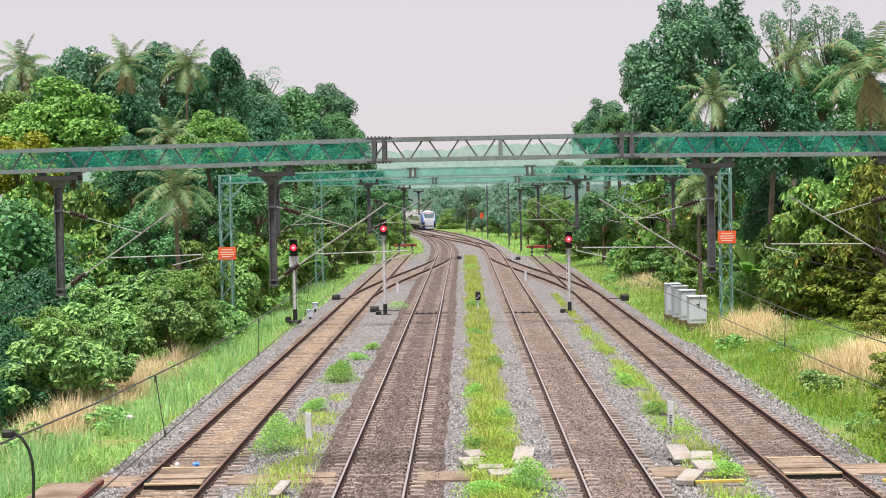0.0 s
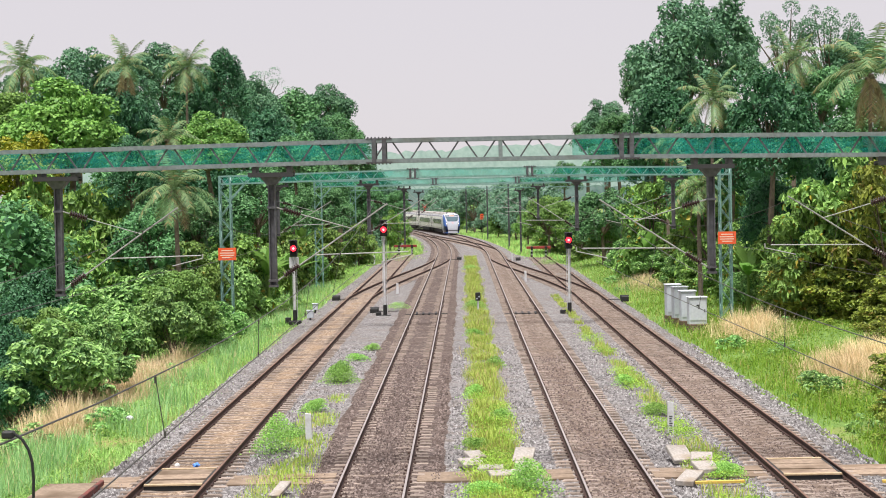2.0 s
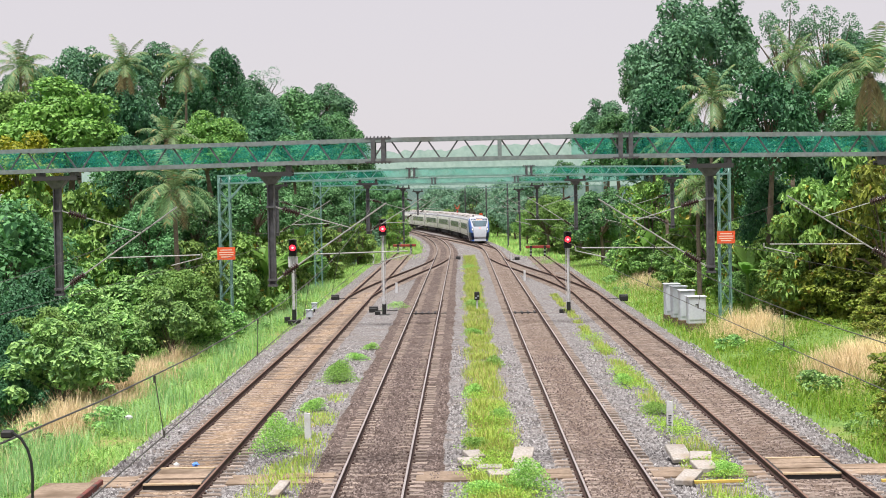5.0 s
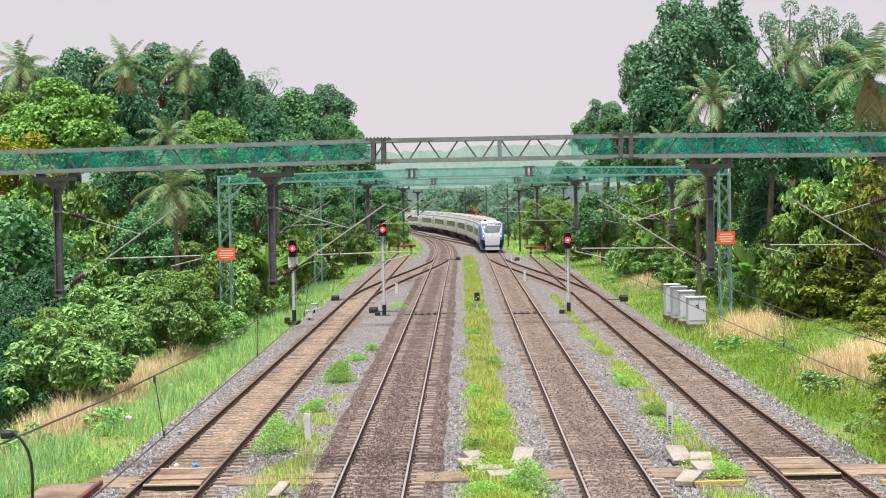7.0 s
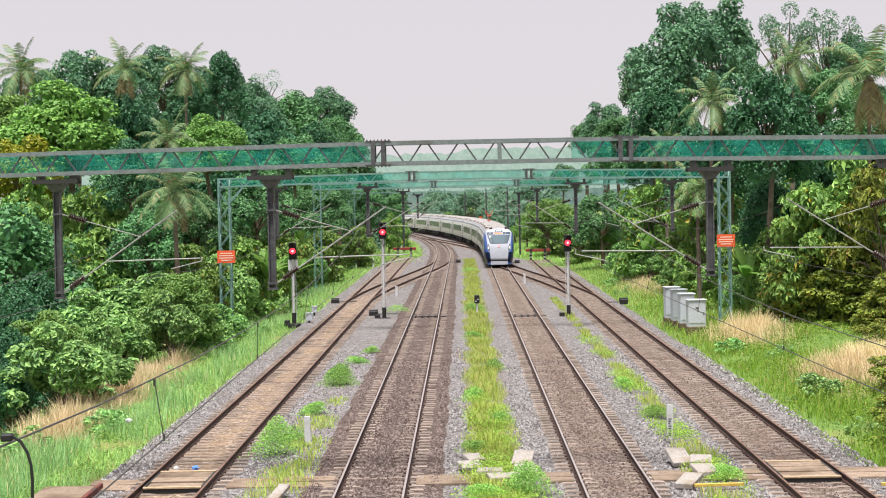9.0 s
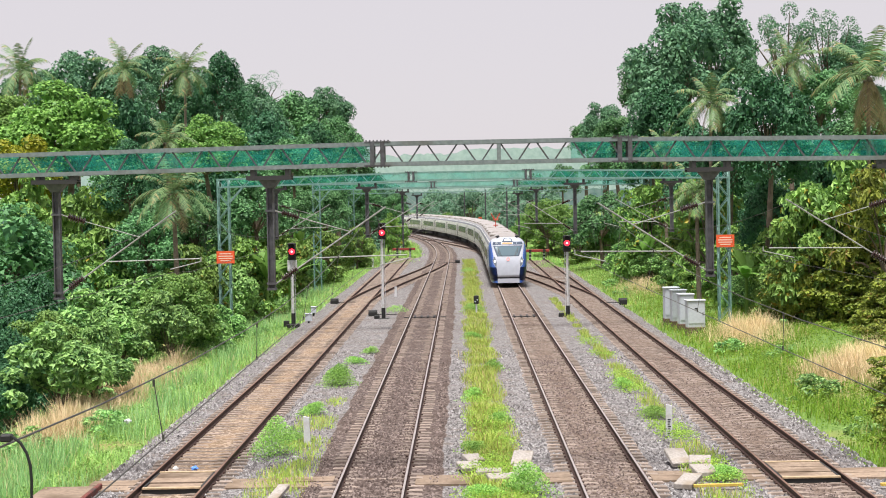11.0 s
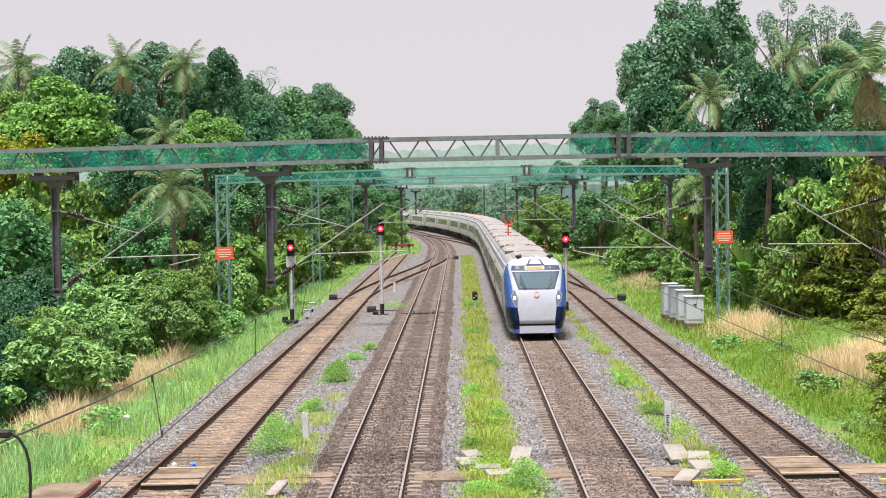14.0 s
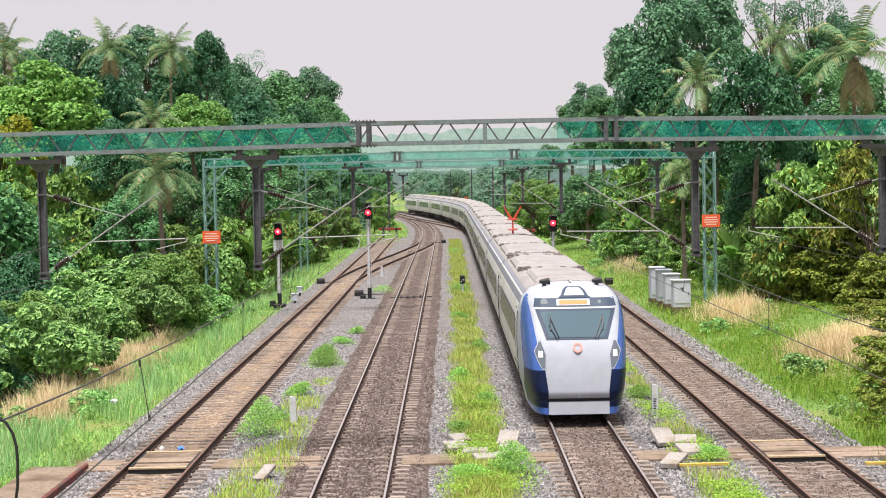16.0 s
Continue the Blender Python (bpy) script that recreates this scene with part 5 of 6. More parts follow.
FINE = ("round", "dark", "light", "lit", "loose", "far", "feather", "yellow", "bare")
BLOBS = {"round": 58, "dark": 62, "light": 64, "lit": 46, "loose": 62, "vine": 44, "bush": 34, "yellow": 40, "feather": 34, "bare": 18, "far": 46, "herb": 12, "olive": 46}
TALL = {"dark": 1.35, "loose": 1.15, "feather": 1.25, "vine": 1.25, "olive": 1.25, "bush": 0.8}
BLOB_SIZE = {"loose": (0.12, 0.24), "feather": (0.09, 0.18), "bare": (0.10, 0.2), "vine": (0.15, 0.30), "olive": (0.15, 0.29), "lit": (0.17, 0.30)}


def crown_blobs(kind, rng):
    """Clumps of a crown one unit in radius and centred at the origin: centre and size of each."""
    blobs = []
    for i in range(BLOBS[kind]):
        d = rng.normal(size=3)
        d /= np.linalg.norm(d)
        d[2] = abs(d[2]) * 1.1 - 0.35 if kind not in ("vine", "olive") else d[2]
        r = rng.uniform(0.45, 0.95) ** 0.7
        if kind == "dark":
            r *= 1 - 0.45 * max(0.0, d[2])
        blobs.append((d * r * np.array([1, 1, TALL.get(kind, 1.0)]), rng.uniform(*BLOB_SIZE.get(kind, (0.14, 0.28)))))
    return blobs


def crown_mesh(kind, leaves, leaf, seed):
    """Leaves on the outside of many clumps, and larger inner leaves that close the middle of each clump."""
    rng = np.random.default_rng(seed)
    blobs = crown_blobs(kind, rng)
    cs, rs = np.array([b[0] for b in blobs]), np.array([b[1] for b in blobs])
    many = leaves * 3
    idx = rng.choice(len(blobs), many, p=rs ** 2 / (rs ** 2).sum())
    d = rng.normal(size=(many, 3))
    shelf = kind in ("bush", "vine", "olive", "lit", "light")     # boughs in flat shelves, open below
    d[:, 2] += 0.85 if shelf else 0.5
    d /= np.linalg.norm(d, axis=1)[:, None]
    flat = np.array([1.2, 1.2, 0.6]) if shelf else np.array([1.08, 1.08, 0.75])
    pos = cs[idx] + d * (rs[idx] * (0.78 + 0.36 * rng.random(many)))[:, None] * flat
    # leave out what lies buried in a neighbouring clump
    gap = (np.linalg.norm((pos[:, None, :] - cs[None]) / flat, axis=2) / rs[None]).min(axis=1)
    keep = np.flatnonzero(gap > 0.76)[:leaves]
    pos, d = pos[keep], d[keep]
    n = len(pos)
    nor = d * 0.7 + rng.normal(size=(n, 3)) * 0.45 + np.array([0, 0, 0.5])
    size = leaf * rng.uniform(0.6, 1.4, n)
    fill = max(60, leaves // 14) if kind not in ("bare", "feather", "herb") else 0
    if fill:
        k = rng.choice(len(blobs), fill, p=rs ** 2 / (rs ** 2).sum())
        e = rng.normal(size=(fill, 3))
        e /= np.linalg.norm(e, axis=1)[:, None]
        pos = np.vstack([pos, cs[k] * 0.96 + e * (rs[k] * 0.5)[:, None]])
        nor = np.vstack([nor, e + rng.normal(size=(fill, 3)) * 0.2])
        size = np.concatenate([size, rs[k] * rng.uniform(0.9, 1.3, fill)])
    nor /= np.linalg.norm(nor, axis=1)[:, None]
    # bring the crown to one unit across and one unit high over its middle
    wide = np.quantile(np.hypot(pos[:, 0], pos[:, 1]), 0.97)
    high = np.quantile(pos[:, 2], 0.995)
    grow_by = np.array([1 / wide, 1 / wide, 1 / high])
    pos = pos * grow_by
    blobs = [(b * grow_by, r) for b, r in blobs]
    return leaf_mesh("crown", pos, nor, size, LEAVES[kind], 0.8 if kind in FINE else 0.5, rng, kind in FINE), blobs


def limb_mesh(blobs, base, seed, thin=1.0):
    """A tapered trunk from the ground with limbs that reach into the clumps."""
    rng = random.Random(seed)
    bm = BM()
    fork = Vector((rng.uniform(-0.1, 0.1), rng.uniform(-0.1, 0.1), -0.45))
    foot = Vector((rng.uniform(-0.15, 0.15), rng.uniform(-0.15, 0.15), -base))
    mid = foot.lerp(fork, 0.5) + Vector((rng.uniform(-0.06, 0.06), rng.uniform(-0.06, 0.06), 0))
    tube(bm, foot, mid, 0.085 * thin, 8, 0.06 * thin)
    tube(bm, mid, fork, 0.06 * thin, 8, 0.045 * thin)
    for c, r in blobs[::3]:
        c = Vector(c)
        m = fork.lerp(c, 0.55) + Vector((rng.uniform(-0.08, 0.08), rng.uniform(-0.08, 0.08), 0.08))
        tube(bm, fork, m, 0.03 * thin, 5, 0.018 * thin, caps=False)
        tube(bm, m, c, 0.018 * thin, 4, 0.006 * thin, caps=False)
    return finish(bm, "trunk", M_BARK)


TREE_KINDS = {
    "round": (8200, 0.082, "broad-crowned green tree with dense leaves", "tree"),
    # in WEST_BUSH this dark leaf colour stands for shade
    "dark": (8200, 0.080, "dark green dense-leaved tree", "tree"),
    "light": (10500, 0.072, "yellow-green tree with a rounded crown", "tree"),
    "lit": (12000, 0.075, "broad tree with fresh bright green leaf clumps", "tree"),
    "loose": (8600, 0.077, "tall open-crowned tree with gaps between its boughs", "tree"),
    "vine": (4300, 0.122, "tree overgrown with bright green creepers", "tree"),
    "bush": (4500, 0.125, "bright green leafy shrub", "shrub"),
    "yellow": (9000, 0.085, "tree with yellowing leaves", "tree"),
    "feather": (6500, 0.045, "sparse feathery tree with thin boughs", "tree"),
    "olive": (4500, 0.117, "tree hung with olive-green creepers", "tree"),
    "far": (4600, 0.092, "distant green tree with haze in its leaf colour", "tree"),
    "herb": (600, 0.20, "low lush green weed clump on the verge", "shrub"),
    "bare": (1800, 0.05, "nearly bare tree with thin spreading boughs", "tree"),
}
MODELS = {}


def tree_model(kind, k):
    if (kind, k) not in MODELS:
        n, leaf, _, _ = TREE_KINDS[kind]
        crown, blobs = crown_mesh(kind, n, leaf, sum(map(ord, kind)) + 31 * k)
        MODELS[kind, k] = crown, limb_mesh(blobs, 2.2 if kind not in ("bush", "vine", "olive") else 1.2, k + 5, 1.0 if kind not in ("bush",) else 0.5)
    return MODELS[kind, k]


def plant(kind, x, y, top, radius, k, rng):
    """A tree whose crown reaches that height above the rails."""
    _, _, label, cat = TREE_KINDS[kind]
    crown, limbs = tree_model(kind, k)
    tall = 1.0
    stretch = {"dark": 1.3, "loose": 1.15, "feather": 1.25, "vine": 1.2, "olive": 1.2, "bush": 0.9, "herb": 0.8}.get(kind, 0.95)
    t = thing("shrub" if cat == "shrub" else "tree", label, cat, group="shrubs along the line" if cat == "shrub" else "trees along the line")
    sz = radius * stretch * rng.uniform(0.95, 1.1)
    g = ground_z(x, y)
    if cat == "shrub" or kind in ("vine", "olive"):
        sz = min(max((top - g) / 1.8, radius * 0.7), radius * 1.7)
    t.matrix_basis = Matrix.LocRotScale((x, y, top - sz * tall), Euler((0, 0, rng.uniform(0, 6.28))), (radius, radius, sz))
    part("crown", crown, None, t)
    if kind == "herb":
        t.matrix_basis = t.matrix_basis @ Matrix.Translation((0, 0, -0.35))
        return t
    part("trunk", limbs, None, t)
    low = (top - sz * tall - g) / sz
    have = 2.2 if kind not in ("bush", "vine", "olive") else 1.2
    if low > have:
        bm = BM()
        tube(bm, (0, 0, -low - 0.1), (0, 0, -have + 0.1), 0.11, 9, 0.085)
        part("lower_trunk", bm, M_BARK, t)
    return t


WEST_SKYLINE = [("lit", -28.0, 118, 16.1, 5.0), ("lit", -33.9, 125, 15.7, 3.0), ("dark", -23.4, 165, 22.2, 2.9), ("loose", -22.5, 175, 19.4, 5.0), ("round", -21.8, 215, 21.3, 5.5), ("loose", -20.4, 250, 24.3, 5.3), ("round", -21.1, 300, 21.0, 3.1), ("loose", -42.0, 185, 24.5, 5.0), ("loose", -35.0, 195, 25.7, 4.6), ("loose", -48.9, 190, 24.1, 3.9), ("dark", -28.9, 180, 20.4, 4.3), ("dark", -29.9, 150, 17.1, 3.6), ("light", -21.1, 140, 14.7, 3.6), ("dark", -18.9, 160, 15.9, 3.8), ("dark", -16.7, 190, 16.1, 3.9), ("bare", -27.6, 240, 26.2, 4.1), ("round", -17.1, 230, 19.0, 3.9), ("dark", -21.0, 105, 11.5, 2.1), ("yellow", -29.6, 112, 12.1, 2.8), ("round", -15.2, 150, 13.3, 3.1), ("loose", -31.0, 200, 23.6, 4.6), ("loose", -38.5, 190, 23.8, 4.4), ("loose", -26.4, 205, 22.6, 4.2), ("dark", -31.5, 170, 17.5, 4.2)]
WEST_MID = [("round", -14.5, 215, 15.3, 3.3), ("dark", -13.3, 240, 12.5, 2.4), ("round", -12.1, 200, 9.3, 2.7), ("vine", -27.4, 108, 9.6, 3.1), ("vine", -23.0, 106, 8.7, 3.4), ("vine", -24.7, 96, 6.4, 2.4), ("vine", -22.2, 98, 5.3, 2.8), ("round", -18.6, 98, 7.3, 2.5), ("round", -17.8, 112, 7.9, 2.5), ("round", -14.8, 118, 9.5, 3.0), ("round", -14.4, 140, 8.3, 2.6), ("round", -13.4, 165, 8.4, 2.8), ("round", -12.0, 200, 7.2, 2.2), ("vine", -14.8, 112, 4.8, 2.5), ("vine", -15.9, 98, 4.9, 2.2), ("vine", -14.6, 135, 5.1, 2.3), ("vine", -13.6, 160, 4.6, 2.3), ("vine", -12.0, 190, 4.3, 1.9), ("vine", -10.5, 240, 5.4, 1.6), ("round", -19.5, 170, 12.0, 3.6), ("dark", -24.5, 160, 12.5, 4.0), ("round", -15.5, 185, 11.5, 3.2), ("round", -28.5, 140, 11.5, 3.6), ("dark", -32.5, 130, 11.0, 3.5), ("dark", -12.5, 215, 10.8, 2.6), ("round", -10.4, 262, 8.6, 2.5), ("vine", -10.2, 256, 4.6, 2.2)]
# the dark entries put the deep shade of the west edge into leaf colour
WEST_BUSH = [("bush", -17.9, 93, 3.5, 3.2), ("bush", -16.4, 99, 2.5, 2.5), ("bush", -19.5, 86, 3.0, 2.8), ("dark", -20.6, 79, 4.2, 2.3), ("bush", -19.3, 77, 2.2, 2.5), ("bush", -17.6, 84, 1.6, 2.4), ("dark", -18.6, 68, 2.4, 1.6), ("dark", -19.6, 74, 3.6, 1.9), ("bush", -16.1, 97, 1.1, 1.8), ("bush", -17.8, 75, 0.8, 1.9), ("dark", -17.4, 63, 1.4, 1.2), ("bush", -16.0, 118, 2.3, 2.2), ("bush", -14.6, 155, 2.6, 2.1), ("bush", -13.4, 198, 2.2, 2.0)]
EAST_SKYLINE = [("round", 26.7, 125, 16.4, 3.4), ("round", 27.6, 112, 13.9, 2.8), ("loose", 35.1, 150, 21.2, 3.8), ("loose", 19.6, 150, 24.3, 5.5), ("loose", 25.2, 165, 26.5, 5.0), ("round", 17.7, 155, 20.4, 3.2), ("dark", 18.0, 145, 17.1, 3.7), ("loose", 17.2, 200, 18.4, 2.9), ("round", 16.5, 220, 17.5, 2.6), ("round", 17.3, 185, 16.1, 2.8), ("dark", 18.7, 100, 14.5, 3.1), ("feather", 29.0, 150, 24.1, 4.1), ("feather", 33.1, 150, 23.8, 4.1), ("dark", 19.6, 120, 13.3, 2.8), ("round", 16.8, 150, 13.7, 3.3), ("round", 16.7, 190, 13.2, 2.9), ("round", 16.0, 260, 12.3, 2.6), ("dark", 18.3, 128, 12.7, 3.3), ("dark", 26.5, 120, 12.2, 3.5), ("dark", 28.1, 114, 11.3, 2.3)]
EAST_MID = [("vine", 21.2, 93, 9.4, 3.3), ("vine", 19.1, 92, 7.2, 2.3), ("olive", 22.1, 88, 8.6, 2.4), ("dark", 19.2, 104, 8.6, 2.3), ("vine", 18.5, 125, 9.0, 3.2), ("vine", 16.2, 145, 8.0, 3.2), ("round", 14.3, 175, 7.7, 3.4), ("light", 11.0, 215, 7.0, 3.4), ("vine", 18.8, 100, 5.2, 1.9), ("vine", 18.1, 110, 5.2, 2.2), ("vine", 17.4, 130, 4.2, 2.6), ("bush", 15.2, 150, 3.3, 2.3), ("vine", 13.1, 190, 3.6, 2.6), ("vine", 11.9, 220, 3.8, 2.6)]
EAST_BUSH = [("olive", 19.2, 92, 4.4, 2.2), ("olive", 21.1, 90, 4.7, 2.3), ("olive", 21.4, 84, 3.1, 1.7), ("olive", 19.0, 94, 2.7, 2.1), ("olive", 20.5, 90, 2.6, 2.3), ("olive", 21.2, 84, 2.3, 1.9), ("bush", 18.9, 96, 1.0, 1.5), ("olive", 20.1, 80, 1.2, 1.5), ("bush", 17.7, 125, 1.8, 1.7), ("bush", 17.7, 150, 1.7, 1.8), ("bush", 17.3, 104, 2.3, 1.2), ("bush", 16.8, 128, 3.0, 1.8), ("bush", 16.0, 142, 2.6, 1.8), ("bush", 15.4, 160, 2.4, 1.8), ("bush", 18.0, 118, 2.8, 1.6), ("light", 15.2, 178, 4.4, 2.2), ("olive", 13.5, 51.5, 0.6, 0.9), ("olive", 14.7, 56, 1.0, 1.1), ("olive", 16.4, 62, 1.3, 1.4), ("olive", 18.0, 66, 2.2, 1.6)]
# the far kind carries haze in its leaf colour
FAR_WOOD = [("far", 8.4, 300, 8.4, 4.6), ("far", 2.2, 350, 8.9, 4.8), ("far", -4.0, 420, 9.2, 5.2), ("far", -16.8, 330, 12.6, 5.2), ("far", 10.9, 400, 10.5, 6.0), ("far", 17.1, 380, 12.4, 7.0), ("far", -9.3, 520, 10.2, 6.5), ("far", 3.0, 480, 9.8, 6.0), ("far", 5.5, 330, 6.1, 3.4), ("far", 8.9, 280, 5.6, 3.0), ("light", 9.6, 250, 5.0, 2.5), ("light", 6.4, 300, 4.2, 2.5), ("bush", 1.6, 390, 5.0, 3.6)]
PALMS = [(-30.2, 150, 19.5, 2.8), (-26.3, 160, 20.1, 2.8), (-35.6, 135, 18.4, 2.7), (-19.7, 112, 11.6, 2.3), (-15.9, 92, 8.0, 2.3), (22.2, 112, 16.1, 2.1), (17.7, 118, 13.8, 2.4), (25.4, 104, 14.5, 3.7), (14.8, 105, 7.6, 2.0), (17.1, 140, 11.3, 2.1)]


def grow(rows, seed, models=3):
    rng = random.Random(seed)
    for i, (kind, x, y, top, radius) in enumerate(rows):
        plant(kind, x, y, top, radius, (i + seed) % models, rng)




def far_ridge(y0, top, rough, label, tones):
    """A wooded ridge far behind everything, with distance haze mixed into its base tones."""
    xs = [-420 + i * 3 for i in range(281)]
    low = [(x, y0 + 0.0004 * x * x, -2) for x in xs]
    high = [(x, y, top * (1 + 0.16 * noise.noise((x * 0.006, top, 0))) + rough * (noise.noise((x * 0.03, 2, top)) + 0.6 * noise.noise((x * 0.11, 2, top)) + 0.35 * noise.noise((x * 0.31, 2, top)))) for x, y, _ in low]
    n = len(xs)
    me = bpy.data.meshes.new("backdrop")
    me.from_pydata(low + high + [(x, y + 90, -2) for x, y, _ in low], [], [(i, i + 1, n + i + 1, n + i) for i in range(n - 1)] + [(n + i, n + i + 1, 2 * n + i + 1, 2 * n + i) for i in range(n - 1)])
    me.materials.append(material("hazed_distant_woods", tones[0], tones[1], 14, 1.0, spec=0.1))
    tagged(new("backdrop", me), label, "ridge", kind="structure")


# the farther ridge gets paler, bluer tones as painted haze
far_ridge(1500, 50, 5, "distant wooded ridge with pale blue-green haze in its colour", ((0.33, 0.43, 0.45), (0.42, 0.52, 0.54)))
far_ridge(840, 10.5, 2.4, "belt of woods below a ridge with blue-grey haze in its colour", ((0.13, 0.20, 0.22), (0.22, 0.30, 0.31)))
grow(WEST_SKYLINE, 1)
grow(WEST_MID, 2)
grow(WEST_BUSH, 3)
grow(EAST_SKYLINE, 4)
grow(EAST_MID, 5)
grow(EAST_BUSH, 6)
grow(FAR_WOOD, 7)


def belt(seed, count, x_of, y0, y1, h0, h1, r0, r1, kinds):
    """Woodland behind the first rows, so that no gap opens between trunks."""
    rng = random.Random(seed)
    for i in range(count):
        y = y0 + (y1 - y0) * (i + rng.random()) / count
        x = x_of(y) + rng.uniform(-2.5, 2.5)
        plant(rng.choice(kinds), x, y, rng.uniform(h0, h1), rng.uniform(r0, r1), rng.randrange(3), rng)




def herbs(seed, count, x0, x1, y0, y1):
    rng = random.Random(seed)
    for i in range(count):
        x, y = rng.uniform(x0, x1), y0 + (y1 - y0) * rng.random() ** 1.5
        r = rng.uniform(0.45, 1.1)
        plant("herb", x, y, ground_z(x, y) + r * rng.uniform(0.7, 1.2), r, i % 3, rng)


herbs(31, 34, -15.5, -11.6, 44, 150)
herbs(32, 34, 12.6, 18.5, 44, 150)
belt(11, 10, lambda y: -25 - (y - 60) * 0.03, 84, 250, 6.5, 9.5, 4.2, 5.4, ["dark", "round", "vine"])
belt(12, 6, lambda y: -19.0, 100, 210, 3.5, 6.0, 2.6, 3.4, ["vine", "round"])
belt(17, 10, lambda y: -17.2, 60, 125, 2.2, 4.6, 1.7, 2.5, ["bush", "bush", "bush", "light"])
belt(18, 6, lambda y: -16.0 + (y - 70) * 0.01, 66, 112, 1.4, 2.6, 1.3, 1.9, ["bush"])
belt(19, 7, lambda y: 19.8, 84, 135, 2.0, 4.2, 1.6, 2.4, ["olive", "vine"])
belt(13, 10, lambda y: 25 + (y - 60) * 0.02, 66, 260, 7.0, 10.5, 3.6, 4.8, ["dark", "round", "vine"])
belt(14, 6, lambda y: 21.5, 118, 230, 3.5, 6.5, 2.6, 3.4, ["dark", "vine", "round"])
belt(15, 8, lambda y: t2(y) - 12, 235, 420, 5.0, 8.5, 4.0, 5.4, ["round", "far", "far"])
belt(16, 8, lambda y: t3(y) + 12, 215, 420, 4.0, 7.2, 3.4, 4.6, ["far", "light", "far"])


def coconut_mesh():
    bm = BM()
    bmesh.ops.create_icosphere(bm, subdivisions=1, radius=0.13)
    for v in bm.verts:
        v.co.z *= 1.2
    return finish(bm, "coconut", M_HUSK, True)


COCONUT = coconut_mesh()
M_DRY_FROND = leaf_material("dry_palm_fronds", (0.13, 0.095, 0.045), (0.34, 0.27, 0.13), 0.25)


def palm(x, y, top, radius, seed, brown=False):
    """A coconut palm: ringed leaning trunk and arching fronds of narrow leaflets."""
    rng = np.random.default_rng(seed)
    t = thing("coconut_palm", "coconut palm with drooping brown-tipped fronds" if brown else "coconut palm with arching green fronds", "palm tree", pose(x, y, top), group="coconut palms")
    g = ground_z(x, y) - top
    bm = BM()
    lean = rng.uniform(-0.08, 0.08)
    pts = [Vector((lean * (z - 0) * 0.6 * (z / g), 0, z)) for z in np.linspace(g - 0.2, 0, 14)]
    for i, (p, q) in enumerate(zip(pts, pts[1:])):
        tube(bm, p, q, 0.19 - 0.006 * i, 10, 0.165 - 0.006 * i, caps=False)
    part("trunk", bm, M_HUSK, t)
    for i in range(9):
        a = rng.uniform(0, 6.28)
        part("coconut", COCONUT, None, t, m=pose(0.22 * math.cos(a), 0.22 * math.sin(a), -0.25 + rng.uniform(-0.15, 0.1)))
    n = 19
    for f in range(n):
        az = 2 * math.pi * f * 0.381966 * 1.0 + rng.uniform(-0.2, 0.2)
        rise = 1.35 - 1.75 * (f / n) + rng.uniform(-0.1, 0.1)
        dead = f >= n - (6 if brown else 2)
        if dead:
            rise = -0.75 - 0.1 * (f % 3)
        length = radius * rng.uniform(0.95, 1.25) * (0.8 if dead else 1.0)
        d = np.array([math.cos(az) * math.cos(rise), math.sin(az) * math.cos(rise), math.sin(rise)])
        p = np.zeros(3)
        k = 22
        spine = [p.copy()]
        for i in range(k):
            d = d + np.array([0, 0, -0.062 - 0.03 * (f / n)])
            d /= np.linalg.norm(d)
            p = p + d * length / k
            spine.append(p.copy())
        verts, faces = [], []
        for i in range(2, k):
            a, b = spine[i], spine[i + 1]
            ax = (b - a) / np.linalg.norm(b - a)
            side = np.cross(ax, [0, 0, 1])
            side /= np.linalg.norm(side) + 1e-9
            ll = length * 0.22 * math.sin(math.pi * (0.12 + 0.80 * i / k)) + 0.05
            for s in (-1, 1):
                for h in (0.0, 0.5):
                    o = a + (b - a) * h
                    tip = o + side * s * ll * rng.uniform(0.75, 1.0) + ax * ll * 0.55 + np.array([0, 0, -ll * rng.uniform(0.35, 0.75)])
                    m = (o + tip) / 2 + np.array([0, 0, ll * 0.10])
                    w = ax * length * 0.0085
                    v = len(verts)
                    verts += [o - w, o + w, m + w * 0.9, tip, m - w * 0.9]
                    faces += [(v, v + 1, v + 2, v + 4), (v + 4, v + 2, v + 3)]
        for i in range(k):
            a, b = spine[i], spine[i + 1]
            s = np.cross(b - a, [0, 0, 1])
            s = s / (np.linalg.norm(s) + 1e-9) * 0.02 * (1 - i / k)
            v = len(verts)
            verts += [a - s, a + s, b + s, b - s, a + np.array([0, 0, -0.03]), b + np.array([0, 0, -0.03])]
            faces += [(v, v + 1, v + 2, v + 3), (v + 1, v + 4, v + 5, v + 2), (v + 4, v, v + 3, v + 5)]
        me = bpy.data.meshes.new("frond")
        me.from_pydata([tuple(c) for c in verts], [], faces)
        me.materials.append(M_DRY_FROND if dead else LEAVES["palm"])
        part("frond", me, None, t)


for i, (px, py, ph, pr) in enumerate(PALMS):
    palm(px, py, ph, pr * 1.05, 40 + i, i in (0, 3, 7))


M_BANANA = leaf_material("banana_leaves", (0.11, 0.26, 0.05), (0.26, 0.44, 0.11), 0.45)


